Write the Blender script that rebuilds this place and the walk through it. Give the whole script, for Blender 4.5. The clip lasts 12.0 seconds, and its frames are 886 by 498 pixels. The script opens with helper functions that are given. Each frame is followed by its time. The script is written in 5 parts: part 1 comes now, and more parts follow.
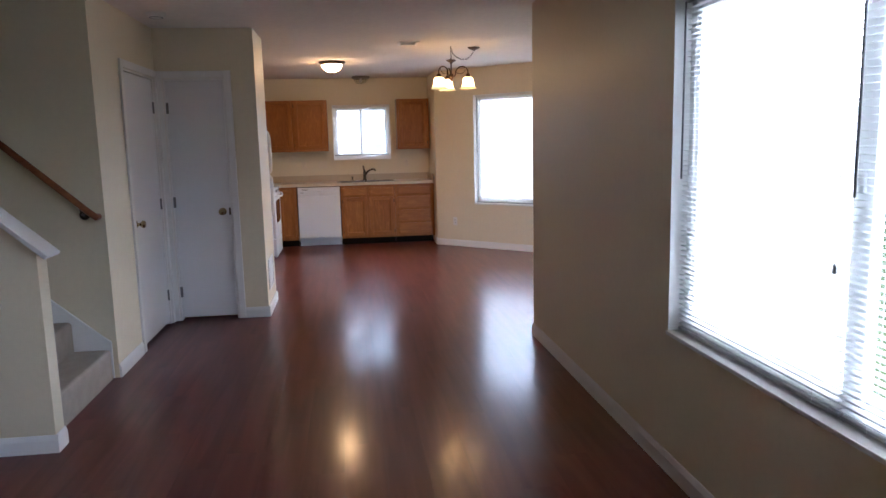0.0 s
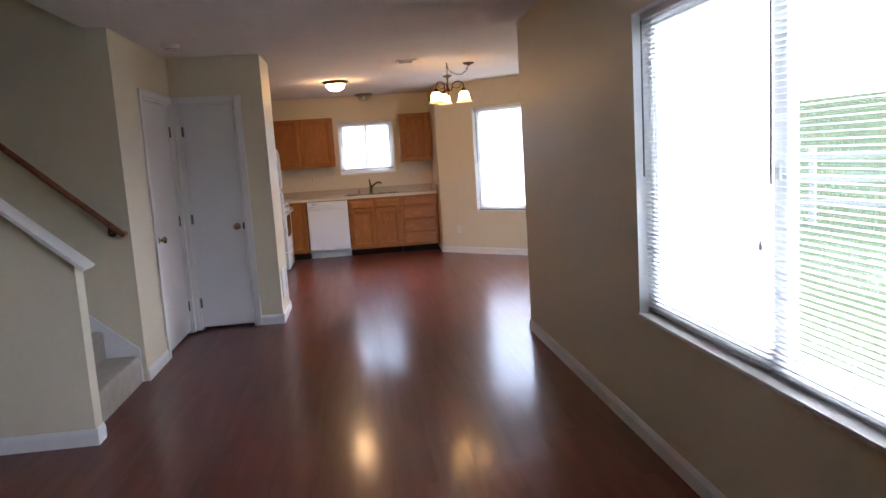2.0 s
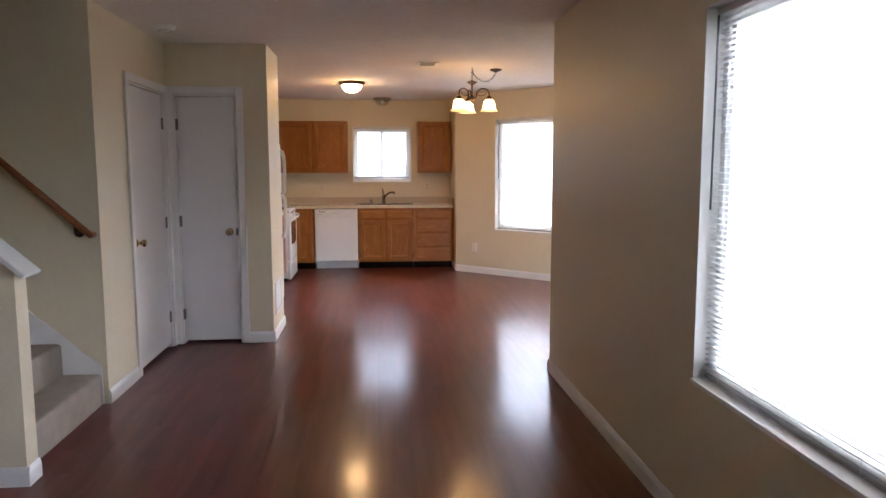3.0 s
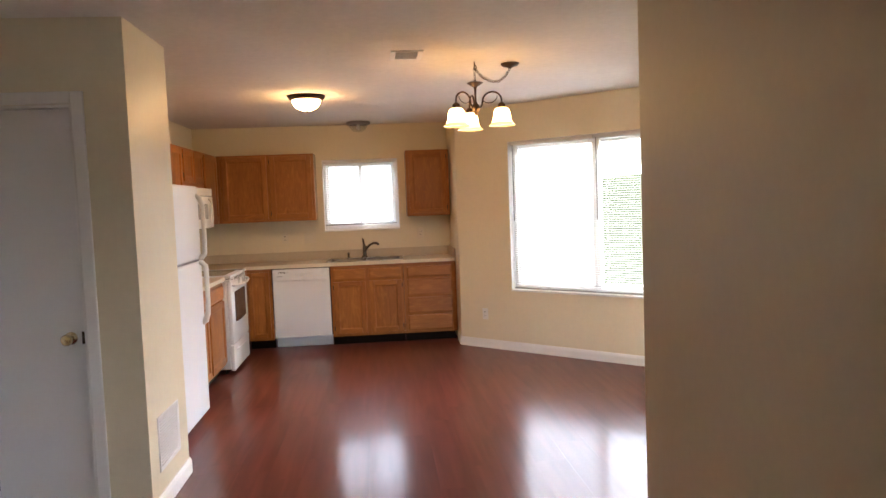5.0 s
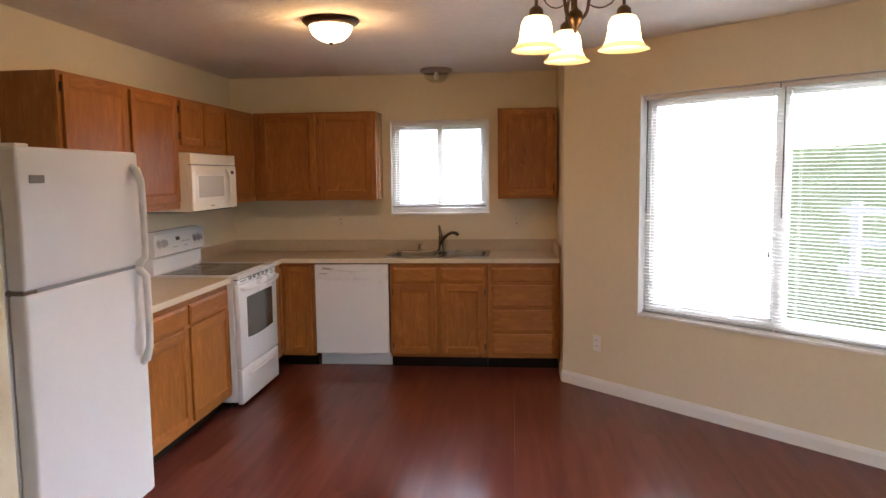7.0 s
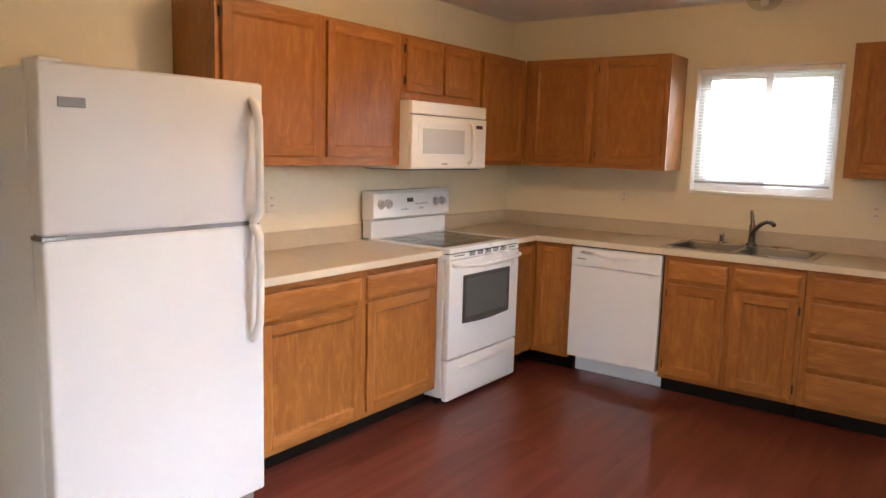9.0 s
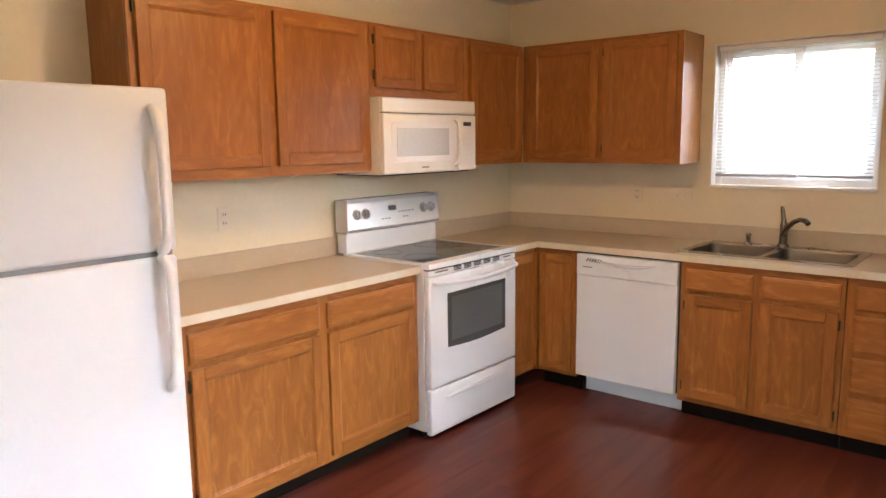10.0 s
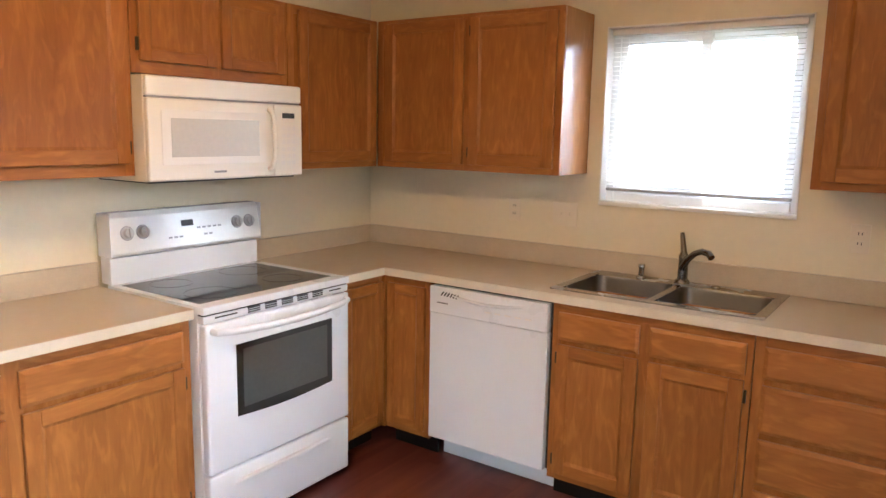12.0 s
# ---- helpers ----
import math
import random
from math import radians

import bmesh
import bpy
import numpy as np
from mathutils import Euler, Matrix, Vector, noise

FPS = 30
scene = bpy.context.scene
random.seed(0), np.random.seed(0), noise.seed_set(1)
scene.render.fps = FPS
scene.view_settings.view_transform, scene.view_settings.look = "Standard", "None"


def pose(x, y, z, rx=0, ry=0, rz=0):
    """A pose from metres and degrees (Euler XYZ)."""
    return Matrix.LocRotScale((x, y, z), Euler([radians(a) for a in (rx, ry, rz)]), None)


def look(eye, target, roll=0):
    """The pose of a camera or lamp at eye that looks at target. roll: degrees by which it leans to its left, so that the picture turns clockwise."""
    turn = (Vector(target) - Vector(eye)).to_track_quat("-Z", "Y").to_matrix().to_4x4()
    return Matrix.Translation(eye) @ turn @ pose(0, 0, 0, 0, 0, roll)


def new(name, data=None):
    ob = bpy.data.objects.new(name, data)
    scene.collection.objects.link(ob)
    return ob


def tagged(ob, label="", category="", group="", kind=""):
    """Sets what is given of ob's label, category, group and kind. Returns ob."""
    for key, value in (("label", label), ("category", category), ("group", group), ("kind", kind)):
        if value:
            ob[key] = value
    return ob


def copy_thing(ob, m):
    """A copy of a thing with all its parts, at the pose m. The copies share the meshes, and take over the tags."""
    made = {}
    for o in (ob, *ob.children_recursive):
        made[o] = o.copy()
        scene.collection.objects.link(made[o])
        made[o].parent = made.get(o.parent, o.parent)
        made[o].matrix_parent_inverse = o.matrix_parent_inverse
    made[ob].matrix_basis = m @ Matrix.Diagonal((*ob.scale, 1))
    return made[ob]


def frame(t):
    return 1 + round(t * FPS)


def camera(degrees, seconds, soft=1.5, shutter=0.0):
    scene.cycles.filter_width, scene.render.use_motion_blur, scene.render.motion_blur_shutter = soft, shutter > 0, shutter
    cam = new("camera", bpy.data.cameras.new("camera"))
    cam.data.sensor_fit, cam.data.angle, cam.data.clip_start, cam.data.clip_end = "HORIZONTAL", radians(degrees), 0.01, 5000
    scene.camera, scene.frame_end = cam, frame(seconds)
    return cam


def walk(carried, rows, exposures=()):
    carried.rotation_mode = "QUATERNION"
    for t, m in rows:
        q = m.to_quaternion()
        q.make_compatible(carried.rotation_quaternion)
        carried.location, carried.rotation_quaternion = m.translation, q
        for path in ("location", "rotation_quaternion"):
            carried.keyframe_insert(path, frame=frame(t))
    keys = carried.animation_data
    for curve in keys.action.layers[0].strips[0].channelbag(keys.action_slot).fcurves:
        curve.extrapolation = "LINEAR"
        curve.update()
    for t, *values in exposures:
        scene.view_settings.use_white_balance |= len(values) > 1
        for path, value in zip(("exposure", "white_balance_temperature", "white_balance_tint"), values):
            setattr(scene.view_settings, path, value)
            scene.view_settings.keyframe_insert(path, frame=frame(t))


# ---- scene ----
cam = camera(63.0, 12.0)
PATH = [
    (0, (1.645, -0.192, 1.483), (1.895, 1.77, 1.186), -1.4),
    (0.5, (1.692, -0.403, 1.486), (1.947, 1.552, 1.151), -1.9),
    (1, (1.742, -0.59, 1.469), (1.936, 1.373, 1.139), 0.7),
    (1.5, (1.731, -0.65, 1.462), (1.895, 1.317, 1.137), -0.7),
    (2, (1.688, -0.588, 1.47), (1.907, 1.382, 1.207), -3.7),
    (2.5, (1.688, -0.371, 1.453), (1.905, 1.603, 1.221), -1.8),
    (3, (1.771, 0.072, 1.467), (1.954, 2.051, 1.238), -0.1),
    (5, (2.068, 2.554, 1.515), (2.24, 4.543, 1.385), -2.2),
    (5.5, (2.134, 3.156, 1.54), (2.232, 5.15, 1.416), -1.6),
    (6, (2.218, 3.698, 1.555), (2.372, 5.687, 1.416), -0.2),
    (6.5, (2.396, 4.212, 1.58), (2.367, 6.204, 1.397), 0.1),
    (8.5, (2.844, 5.767, 1.503), (2.046, 7.58, 1.225), -0.9),
    (9, (3.0, 6.07, 1.469), (1.83, 7.668, 1.194), 1.6),
    (9.5, (2.997, 6.397, 1.502), (1.76, 7.935, 1.179), 0.0),
    (10, (2.957, 6.66, 1.519), (1.696, 8.184, 1.221), -0.7),
    (10.5, (2.978, 6.964, 1.525), (1.637, 8.421, 1.242), 2.0),
    (11, (2.979, 7.249, 1.531), (1.628, 8.695, 1.237), 0.5),
    (11.5, (2.86, 7.491, 1.546), (1.628, 9.036, 1.238), 1.0),
    (12, (2.803, 7.73, 1.547), (1.676, 9.352, 1.23), 1.1),
]
walk(cam, [(t, look(eye, target, roll)) for t, eye, target, roll in PATH], [(0, 4.12, 5130, 14), (1, 4.32, 5230, 15), (2, 4.28, 5330, 15), (3, 4.33, 5650, 15), (5, 4.46, 6000, 13), (6, 4.18, 5900, 13), (6.5, 3.94, 5830, 13), (8.5, 4.5, 5950, 12), (9.5, 4.6, 5850, 11), (10.5, 4.84, 5700, 10), (11.5, 4.9, 5450, 10), (12, 4.9, 5430, 9)])

# ---- world, sun, exposure ----
world = bpy.data.worlds.new("world")
scene.world = world
world.use_nodes = True
wn = world.node_tree
sky = wn.nodes.new("ShaderNodeTexSky")
sky.sky_type, sky.sun_disc = "NISHITA", False
sky.sun_elevation, sky.sun_rotation = radians(40), radians(65)
sky.air_density, sky.dust_density, sky.ozone_density = 1.0, 2.0, 1.0
wn.nodes["Background"].inputs["Strength"].default_value = 0.15
haze = wn.nodes.new("ShaderNodeHueSaturation")
haze.inputs["Saturation"].default_value = 0.35
wn.links.new(sky.outputs["Color"], haze.inputs["Color"])
wn.links.new(haze.outputs["Color"], wn.nodes["Background"].inputs["Color"])
sun = new("sun", bpy.data.lights.new("sun", "SUN"))
sun.data.energy, sun.data.angle, sun.data.color = 0.6, radians(40), (1.0, 0.95, 0.88)
sun.matrix_world = look((0, 0, 0), (-math.sin(radians(65)) * 0.766, -math.cos(radians(65)) * 0.766, -0.643))

# ---- plan ----
CEIL = 2.44
XK, YK = 0.0, 11.0            # kitchen walls
XP, YP, YF = 0.905, 6.125, 6.80  # partition beside the refrigerator
XR, YR = 3.0, 5.06          # living room window wall and its end
XH, YS = 0.105, 4.605         # hall wall, stair wall
XN, YN = 2.886, 10.1          # start of the slanted dining wall
SLANT = -44.2
YH0, YH1, XHW = 3.435, 3.545, 0.153  # sloping half wall
XE = 5.02
XL, YB = -2.8, -2.8
TH = 0.12


# ---- materials ----
def material(name, color, rough=0.6, metal=0.0, var=0.06, scale=3.0, fine=60.0, bump=0.0, bump_scale=200.0, spec=0.5, coat=0.0):
    """A painted or moulded surface with broad and fine variation."""
    m = bpy.data.materials.new(name)
    m.use_nodes = True
    nt = m.node_tree
    b = nt.nodes["Principled BSDF"]
    b.inputs["Roughness"].default_value, b.inputs["Metallic"].default_value = rough, metal
    b.inputs["Specular IOR Level"].default_value = spec
    b.inputs["Coat Weight"].default_value = coat
    tc = nt.nodes.new("ShaderNodeTexCoord")
    n1, n2 = nt.nodes.new("ShaderNodeTexNoise"), nt.nodes.new("ShaderNodeTexNoise")
    n1.inputs["Scale"].default_value, n2.inputs["Scale"].default_value = scale, fine
    n1.inputs["Detail"].default_value = 4
    add = nt.nodes.new("ShaderNodeMath")
    add.operation = "ADD"
    ramp = nt.nodes.new("ShaderNodeMapRange")
    ramp.inputs["From Min"].default_value, ramp.inputs["From Max"].default_value = 0.6, 1.4
    ramp.inputs["To Min"].default_value, ramp.inputs["To Max"].default_value = 1 - var, 1 + var
    mul = nt.nodes.new("ShaderNodeVectorMath")
    mul.operation = "SCALE"
    mul.inputs[0].default_value = color
    for n in (n1, n2):
        nt.links.new(tc.outputs["Object"], n.inputs["Vector"])
    nt.links.new(n1.outputs["Fac"], add.inputs[0])
    nt.links.new(n2.outputs["Fac"], add.inputs[1])
    nt.links.new(add.outputs[0], ramp.inputs["Value"])
    nt.links.new(ramp.outputs[0], mul.inputs["Scale"])
    nt.links.new(mul.outputs[0], b.inputs["Base Color"])
    rr = nt.nodes.new("ShaderNodeMapRange")
    rr.inputs["From Min"].default_value, rr.inputs["From Max"].default_value = 0.3, 0.7
    rr.inputs["To Min"].default_value, rr.inputs["To Max"].default_value = max(rough - 0.06, 0.02), min(rough + 0.06, 1)
    nt.links.new(n1.outputs["Fac"], rr.inputs["Value"])
    nt.links.new(rr.outputs[0], b.inputs["Roughness"])
    if bump:
        n3, bp = nt.nodes.new("ShaderNodeTexNoise"), nt.nodes.new("ShaderNodeBump")
        n3.inputs["Scale"].default_value, n3.inputs["Detail"].default_value = bump_scale, 3
        bp.inputs["Strength"].default_value, bp.inputs["Distance"].default_value = bump, 0.004
        nt.links.new(tc.outputs["Object"], n3.inputs["Vector"])
        nt.links.new(n3.outputs["Fac"], bp.inputs["Height"])
        nt.links.new(bp.outputs["Normal"], b.inputs["Normal"])
    return m


def wood(name, dark, light, axis, rough, grain=1.0, coat=0.0, per_piece=0.12, bump=0.12, contrast=1.0, spec=0.5, fine_scale=7.0):
    """Stained wood whose grain runs along the axis 0, 1 or 2."""
    m = bpy.data.materials.new(name)
    m.use_nodes = True
    nt = m.node_tree
    b = nt.nodes["Principled BSDF"]
    b.inputs["Coat Weight"].default_value, b.inputs["Coat Roughness"].default_value = coat, 0.2
    b.inputs["Specular IOR Level"].default_value = spec
    tc, info = nt.nodes.new("ShaderNodeTexCoord"), nt.nodes.new("ShaderNodeObjectInfo")
    off = nt.nodes.new("ShaderNodeVectorMath")
    off.operation = "MULTIPLY_ADD"
    off.inputs[1].default_value = (1, 1, 1)
    comb = nt.nodes.new("ShaderNodeMath")
    comb.operation = "MULTIPLY"
    comb.inputs[1].default_value = 37.0
    nt.links.new(info.outputs["Random"], comb.inputs[0])
    nt.links.new(tc.outputs["Object"], off.inputs[0])
    nt.links.new(comb.outputs[0], off.inputs[2])
    stretch = [15.0 * grain] * 3
    stretch[axis] = 2.2 * grain
    mp = nt.nodes.new("ShaderNodeMapping")
    mp.inputs["Scale"].default_value = stretch
    nt.links.new(off.outputs[0], mp.inputs["Vector"])
    big, mid, fine = (nt.nodes.new("ShaderNodeTexNoise") for _ in range(3))
    big.inputs["Scale"].default_value, big.inputs["Detail"].default_value = 1.0, 1.5
    big.inputs["Distortion"].default_value = 0.6
    mid.inputs["Scale"].default_value, mid.inputs["Detail"].default_value, mid.inputs["Distortion"].default_value = 1.0, 6, 1.3
    fine.inputs["Scale"].default_value, fine.inputs["Detail"].default_value = fine_scale, 2
    mb = nt.nodes.new("ShaderNodeMapping")
    broad = [5.0 * grain] * 3
    broad[axis] = 0.9 * grain
    mb.inputs["Scale"].default_value = broad
    nt.links.new(off.outputs[0], mb.inputs["Vector"])
    nt.links.new(mb.outputs[0], big.inputs["Vector"])
    for n in (mid, fine):
        nt.links.new(mp.outputs[0], n.inputs["Vector"])
    rings = nt.nodes.new("ShaderNodeMath")
    rings.operation = "MULTIPLY"
    rings.inputs[1].default_value = 16.0
    nt.links.new(big.outputs["Fac"], rings.inputs[0])
    frac = nt.nodes.new("ShaderNodeMath")
    frac.operation = "PINGPONG"
    frac.inputs[1].default_value = 1.0
    nt.links.new(rings.outputs[0], frac.inputs[0])
    mix1 = nt.nodes.new("ShaderNodeMath")
    mix1.operation = "MULTIPLY_ADD"
    mix1.inputs[1].default_value = 0.2 * contrast
    nt.links.new(frac.outputs[0], mix1.inputs[0])
    sc = nt.nodes.new("ShaderNodeMath")
    sc.operation = "MULTIPLY_ADD"
    sc.inputs[1].default_value, sc.inputs[2].default_value = 1.0 * contrast, 0.46 - 0.67 * contrast
    nt.links.new(mid.outputs["Fac"], sc.inputs[0])
    nt.links.new(sc.outputs[0], mix1.inputs[2])
    mix2 = nt.nodes.new("ShaderNodeMath")
    mix2.operation = "MULTIPLY_ADD"
    mix2.inputs[1].default_value = 0.4 * contrast
    nt.links.new(fine.outputs["Fac"], mix2.inputs[0])
    nt.links.new(mix1.outputs[0], mix2.inputs[2])
    pp = nt.nodes.new("ShaderNodeMath")
    pp.operation = "MULTIPLY_ADD"
    pp.inputs[1].default_value = per_piece * 2
    nt.links.new(info.outputs["Random"], pp.inputs[0])
    flame, mf = nt.nodes.new("ShaderNodeTexNoise"), nt.nodes.new("ShaderNodeMapping")
    wavy = [20.0 * grain] * 3
    wavy[axis] = 4.5 * grain
    mf.inputs["Scale"].default_value = wavy
    flame.inputs["Scale"].default_value, flame.inputs["Detail"].default_value, flame.inputs["Distortion"].default_value = 1.0, 2.0, 2.2
    nt.links.new(off.outputs[0], mf.inputs["Vector"])
    nt.links.new(mf.outputs[0], flame.inputs["Vector"])
    peak = nt.nodes.new("ShaderNodeMapRange")
    peak.inputs["From Min"].default_value, peak.inputs["From Max"].default_value = 0.5, 0.72
    peak.inputs["To Min"].default_value, peak.inputs["To Max"].default_value = -0.04, 0.2
    nt.links.new(flame.outputs["Fac"], peak.inputs["Value"])
    figure = nt.nodes.new("ShaderNodeMath")
    figure.operation = "ADD"
    nt.links.new(peak.outputs[0], figure.inputs[0])
    nt.links.new(mix2.outputs[0], figure.inputs[1])
    nt.links.new(figure.outputs[0], pp.inputs[2])
    ramp = nt.nodes.new("ShaderNodeValToRGB")
    ramp.color_ramp.elements[0].color, ramp.color_ramp.elements[1].color = (*dark, 1), (*light, 1)
    ramp.color_ramp.elements[0].position, ramp.color_ramp.elements[1].position = 0.1, 1.0
    nt.links.new(pp.outputs[0], ramp.inputs["Fac"])
    nt.links.new(ramp.outputs["Color"], b.inputs["Base Color"])
    rr = nt.nodes.new("ShaderNodeMapRange")
    rr.inputs["To Min"].default_value, rr.inputs["To Max"].default_value = rough - 0.02, rough + 0.03
    nt.links.new(mid.outputs["Fac"], rr.inputs["Value"])
    nt.links.new(rr.outputs[0], b.inputs["Roughness"])
    if not bump:
        return m
    bp = nt.nodes.new("ShaderNodeBump")
    bp.inputs["Strength"].default_value, bp.inputs["Distance"].default_value = bump, 0.001
    nt.links.new(fine.outputs["Fac"], bp.inputs["Height"])
    nt.links.new(bp.outputs["Normal"], b.inputs["Normal"])
    return m


def glass(name, tint=(1, 1, 1), gloss=0.035, rough=0.0, haze=0.0):
    """Clear glass, with a pale veil mixed in for daylight glare where it has haze."""
    m = bpy.data.materials.new(name)
    m.use_nodes = True
    nt = m.node_tree
    nt.nodes.remove(nt.nodes["Principled BSDF"])
    tr, gl, mx = nt.nodes.new("ShaderNodeBsdfTransparent"), nt.nodes.new("ShaderNodeBsdfGlossy"), nt.nodes.new("ShaderNodeMixShader")
    tr.inputs["Color"].default_value = (*tint, 1)
    gl.inputs["Roughness"].default_value = rough
    mx.inputs["Fac"].default_value = gloss
    nt.links.new(tr.outputs[0], mx.inputs[1])
    nt.links.new(gl.outputs[0], mx.inputs[2])
    veil, mx2 = nt.nodes.new("ShaderNodeBsdfTranslucent"), nt.nodes.new("ShaderNodeMixShader")
    veil.inputs["Color"].default_value = (0.7, 0.72, 0.74, 1)
    mx2.inputs["Fac"].default_value = haze
    nt.links.new(mx.outputs[0], mx2.inputs[1])
    nt.links.new(veil.outputs[0], mx2.inputs[2])
    nt.links.new(mx2.outputs[0], nt.nodes["Material Output"].inputs["Surface"])
    return m


def glow(name, color, strength, levels, base=(0.9, 0.8, 0.6)):
    """Lit frosted glass: brightest beside the bulb, dim at the edges; levels run from bottom to top."""
    m = bpy.data.materials.new(name)
    m.use_nodes = True
    nt = m.node_tree
    b = nt.nodes["Principled BSDF"]
    b.inputs["Base Color"].default_value, b.inputs["Roughness"].default_value = (*base, 1), 0.35
    tc, n = nt.nodes.new("ShaderNodeTexCoord"), nt.nodes.new("ShaderNodeTexNoise")
    n.inputs["Scale"].default_value, n.inputs["Detail"].default_value = 14, 4
    mr, sep = nt.nodes.new("ShaderNodeMapRange"), nt.nodes.new("ShaderNodeSeparateXYZ")
    mr.inputs["To Min"].default_value, mr.inputs["To Max"].default_value = strength * 0.75, strength * 1.25
    nt.links.new(tc.outputs["Object"], n.inputs["Vector"])
    nt.links.new(n.outputs["Fac"], mr.inputs["Value"])
    nt.links.new(tc.outputs["Generated"], sep.inputs[0])
    ramp, mul = nt.nodes.new("ShaderNodeValToRGB"), nt.nodes.new("ShaderNodeMath")
    while len(ramp.color_ramp.elements) < len(levels):
        ramp.color_ramp.elements.new(0.5)
    for e, (at, v) in zip(ramp.color_ramp.elements, levels):
        e.position, e.color = at, (v, v, v, 1)
    nt.links.new(sep.outputs["Z"], ramp.inputs["Fac"])
    mul.operation = "MULTIPLY"
    nt.links.new(mr.outputs[0], mul.inputs[0])
    nt.links.new(ramp.outputs["Color"], mul.inputs[1])
    nt.links.new(mul.outputs[0], b.inputs["Emission Strength"])
    b.inputs["Emission Color"].default_value = (*color, 1)
    return m


def laminate(name, dark, light, roughs, spec):
    """Printed plank flooring: a tone for each plank, soft streaks along y, a gloss coat over an embossed print."""
    m = bpy.data.materials.new(name)
    m.use_nodes = True
    nt = m.node_tree
    b = nt.nodes["Principled BSDF"]
    soft, both = nt.nodes.new("ShaderNodeBsdfPrincipled"), nt.nodes.new("ShaderNodeMixShader")
    for p, r in zip((b, soft), roughs):
        p.inputs["Roughness"].default_value, p.inputs["Specular IOR Level"].default_value = r, spec
    both.inputs["Fac"].default_value = 0.42
    nt.links.new(b.outputs[0], both.inputs[1])
    nt.links.new(soft.outputs[0], both.inputs[2])
    nt.links.new(both.outputs[0], nt.nodes["Material Output"].inputs["Surface"])
    geo, info = nt.nodes.new("ShaderNodeTexCoord"), nt.nodes.new("ShaderNodeObjectInfo")
    isl = nt.nodes.new("ShaderNodeNewGeometry")
    seed = nt.nodes.new("ShaderNodeMath")
    seed.operation = "ADD"
    nt.links.new(info.outputs["Random"], seed.inputs[0])
    nt.links.new(isl.outputs["Random Per Island"], seed.inputs[1])
    off = nt.nodes.new("ShaderNodeVectorMath")
    off.operation = "ADD"
    shift = nt.nodes.new("ShaderNodeMath")
    shift.operation = "MULTIPLY"
    shift.inputs[1].default_value = 23.0
    nt.links.new(seed.outputs[0], shift.inputs[0])
    nt.links.new(geo.outputs["Object"], off.inputs[0])
    nt.links.new(shift.outputs[0], off.inputs[1])
    mp, n = nt.nodes.new("ShaderNodeMapping"), nt.nodes.new("ShaderNodeTexNoise")
    mp.inputs["Scale"].default_value = (16.0, 1.3, 1.0)
    n.inputs["Scale"].default_value, n.inputs["Detail"].default_value, n.inputs["Distortion"].default_value = 1.0, 1.5, 0.4
    nt.links.new(off.outputs[0], mp.inputs["Vector"])
    nt.links.new(mp.outputs[0], n.inputs["Vector"])
    streak, tone = nt.nodes.new("ShaderNodeMapRange"), nt.nodes.new("ShaderNodeMath")
    streak.inputs["From Min"].default_value, streak.inputs["From Max"].default_value = 0.3, 0.7
    tone.operation = "MULTIPLY_ADD"
    tone.inputs[1].default_value = 0.22
    nt.links.new(n.outputs["Fac"], streak.inputs["Value"])
    nt.links.new(seed.outputs[0], tone.inputs[0])
    scaled = nt.nodes.new("ShaderNodeMath")
    scaled.operation = "MULTIPLY"
    scaled.inputs[1].default_value = 0.8
    nt.links.new(streak.outputs[0], scaled.inputs[0])
    nt.links.new(scaled.outputs[0], tone.inputs[2])
    mix = nt.nodes.new("ShaderNodeMix")
    mix.data_type = "RGBA"
    mix.inputs["A"].default_value, mix.inputs["B"].default_value = (*dark, 1), (*light, 1)
    nt.links.new(tone.outputs[0], mix.inputs["Factor"])
    nt.links.new(mix.outputs["Result"], soft.inputs["Base Color"])
    nt.links.new(mix.outputs["Result"], b.inputs["Base Color"])
    return m


def translucent(name, color, part_through=0.35, rough=0.5):
    """Thin vinyl or leaf that passes some light."""
    m = bpy.data.materials.new(name)
    m.use_nodes = True
    nt = m.node_tree
    b = nt.nodes["Principled BSDF"]
    b.inputs["Base Color"].default_value, b.inputs["Roughness"].default_value = (*color, 1), rough
    tl, mx = nt.nodes.new("ShaderNodeBsdfTranslucent"), nt.nodes.new("ShaderNodeMixShader")
    tl.inputs["Color"].default_value = (*color, 1)
    mx.inputs["Fac"].default_value = part_through
    nt.links.new(b.outputs[0], mx.inputs[1])
    nt.links.new(tl.outputs[0], mx.inputs[2])
    nt.links.new(mx.outputs[0], nt.nodes["Material Output"].inputs["Surface"])
    return m


def mesh_screen(name):
    """Insect screen: a fine pale mesh that lets most light through."""
    m = bpy.data.materials.new(name)
    m.use_nodes = True
    nt = m.node_tree
    nt.nodes.remove(nt.nodes["Principled BSDF"])
    tr, tl, mx = nt.nodes.new("ShaderNodeBsdfTransparent"), nt.nodes.new("ShaderNodeBsdfTranslucent"), nt.nodes.new("ShaderNodeMixShader")
    tl.inputs["Color"].default_value = (0.55, 0.55, 0.55, 1)
    mx.inputs["Fac"].default_value = 0.25
    nt.links.new(tr.outputs[0], mx.inputs[1])
    nt.links.new(tl.outputs[0], mx.inputs[2])
    nt.links.new(mx.outputs[0], nt.nodes["Material Output"].inputs["Surface"])
    return m


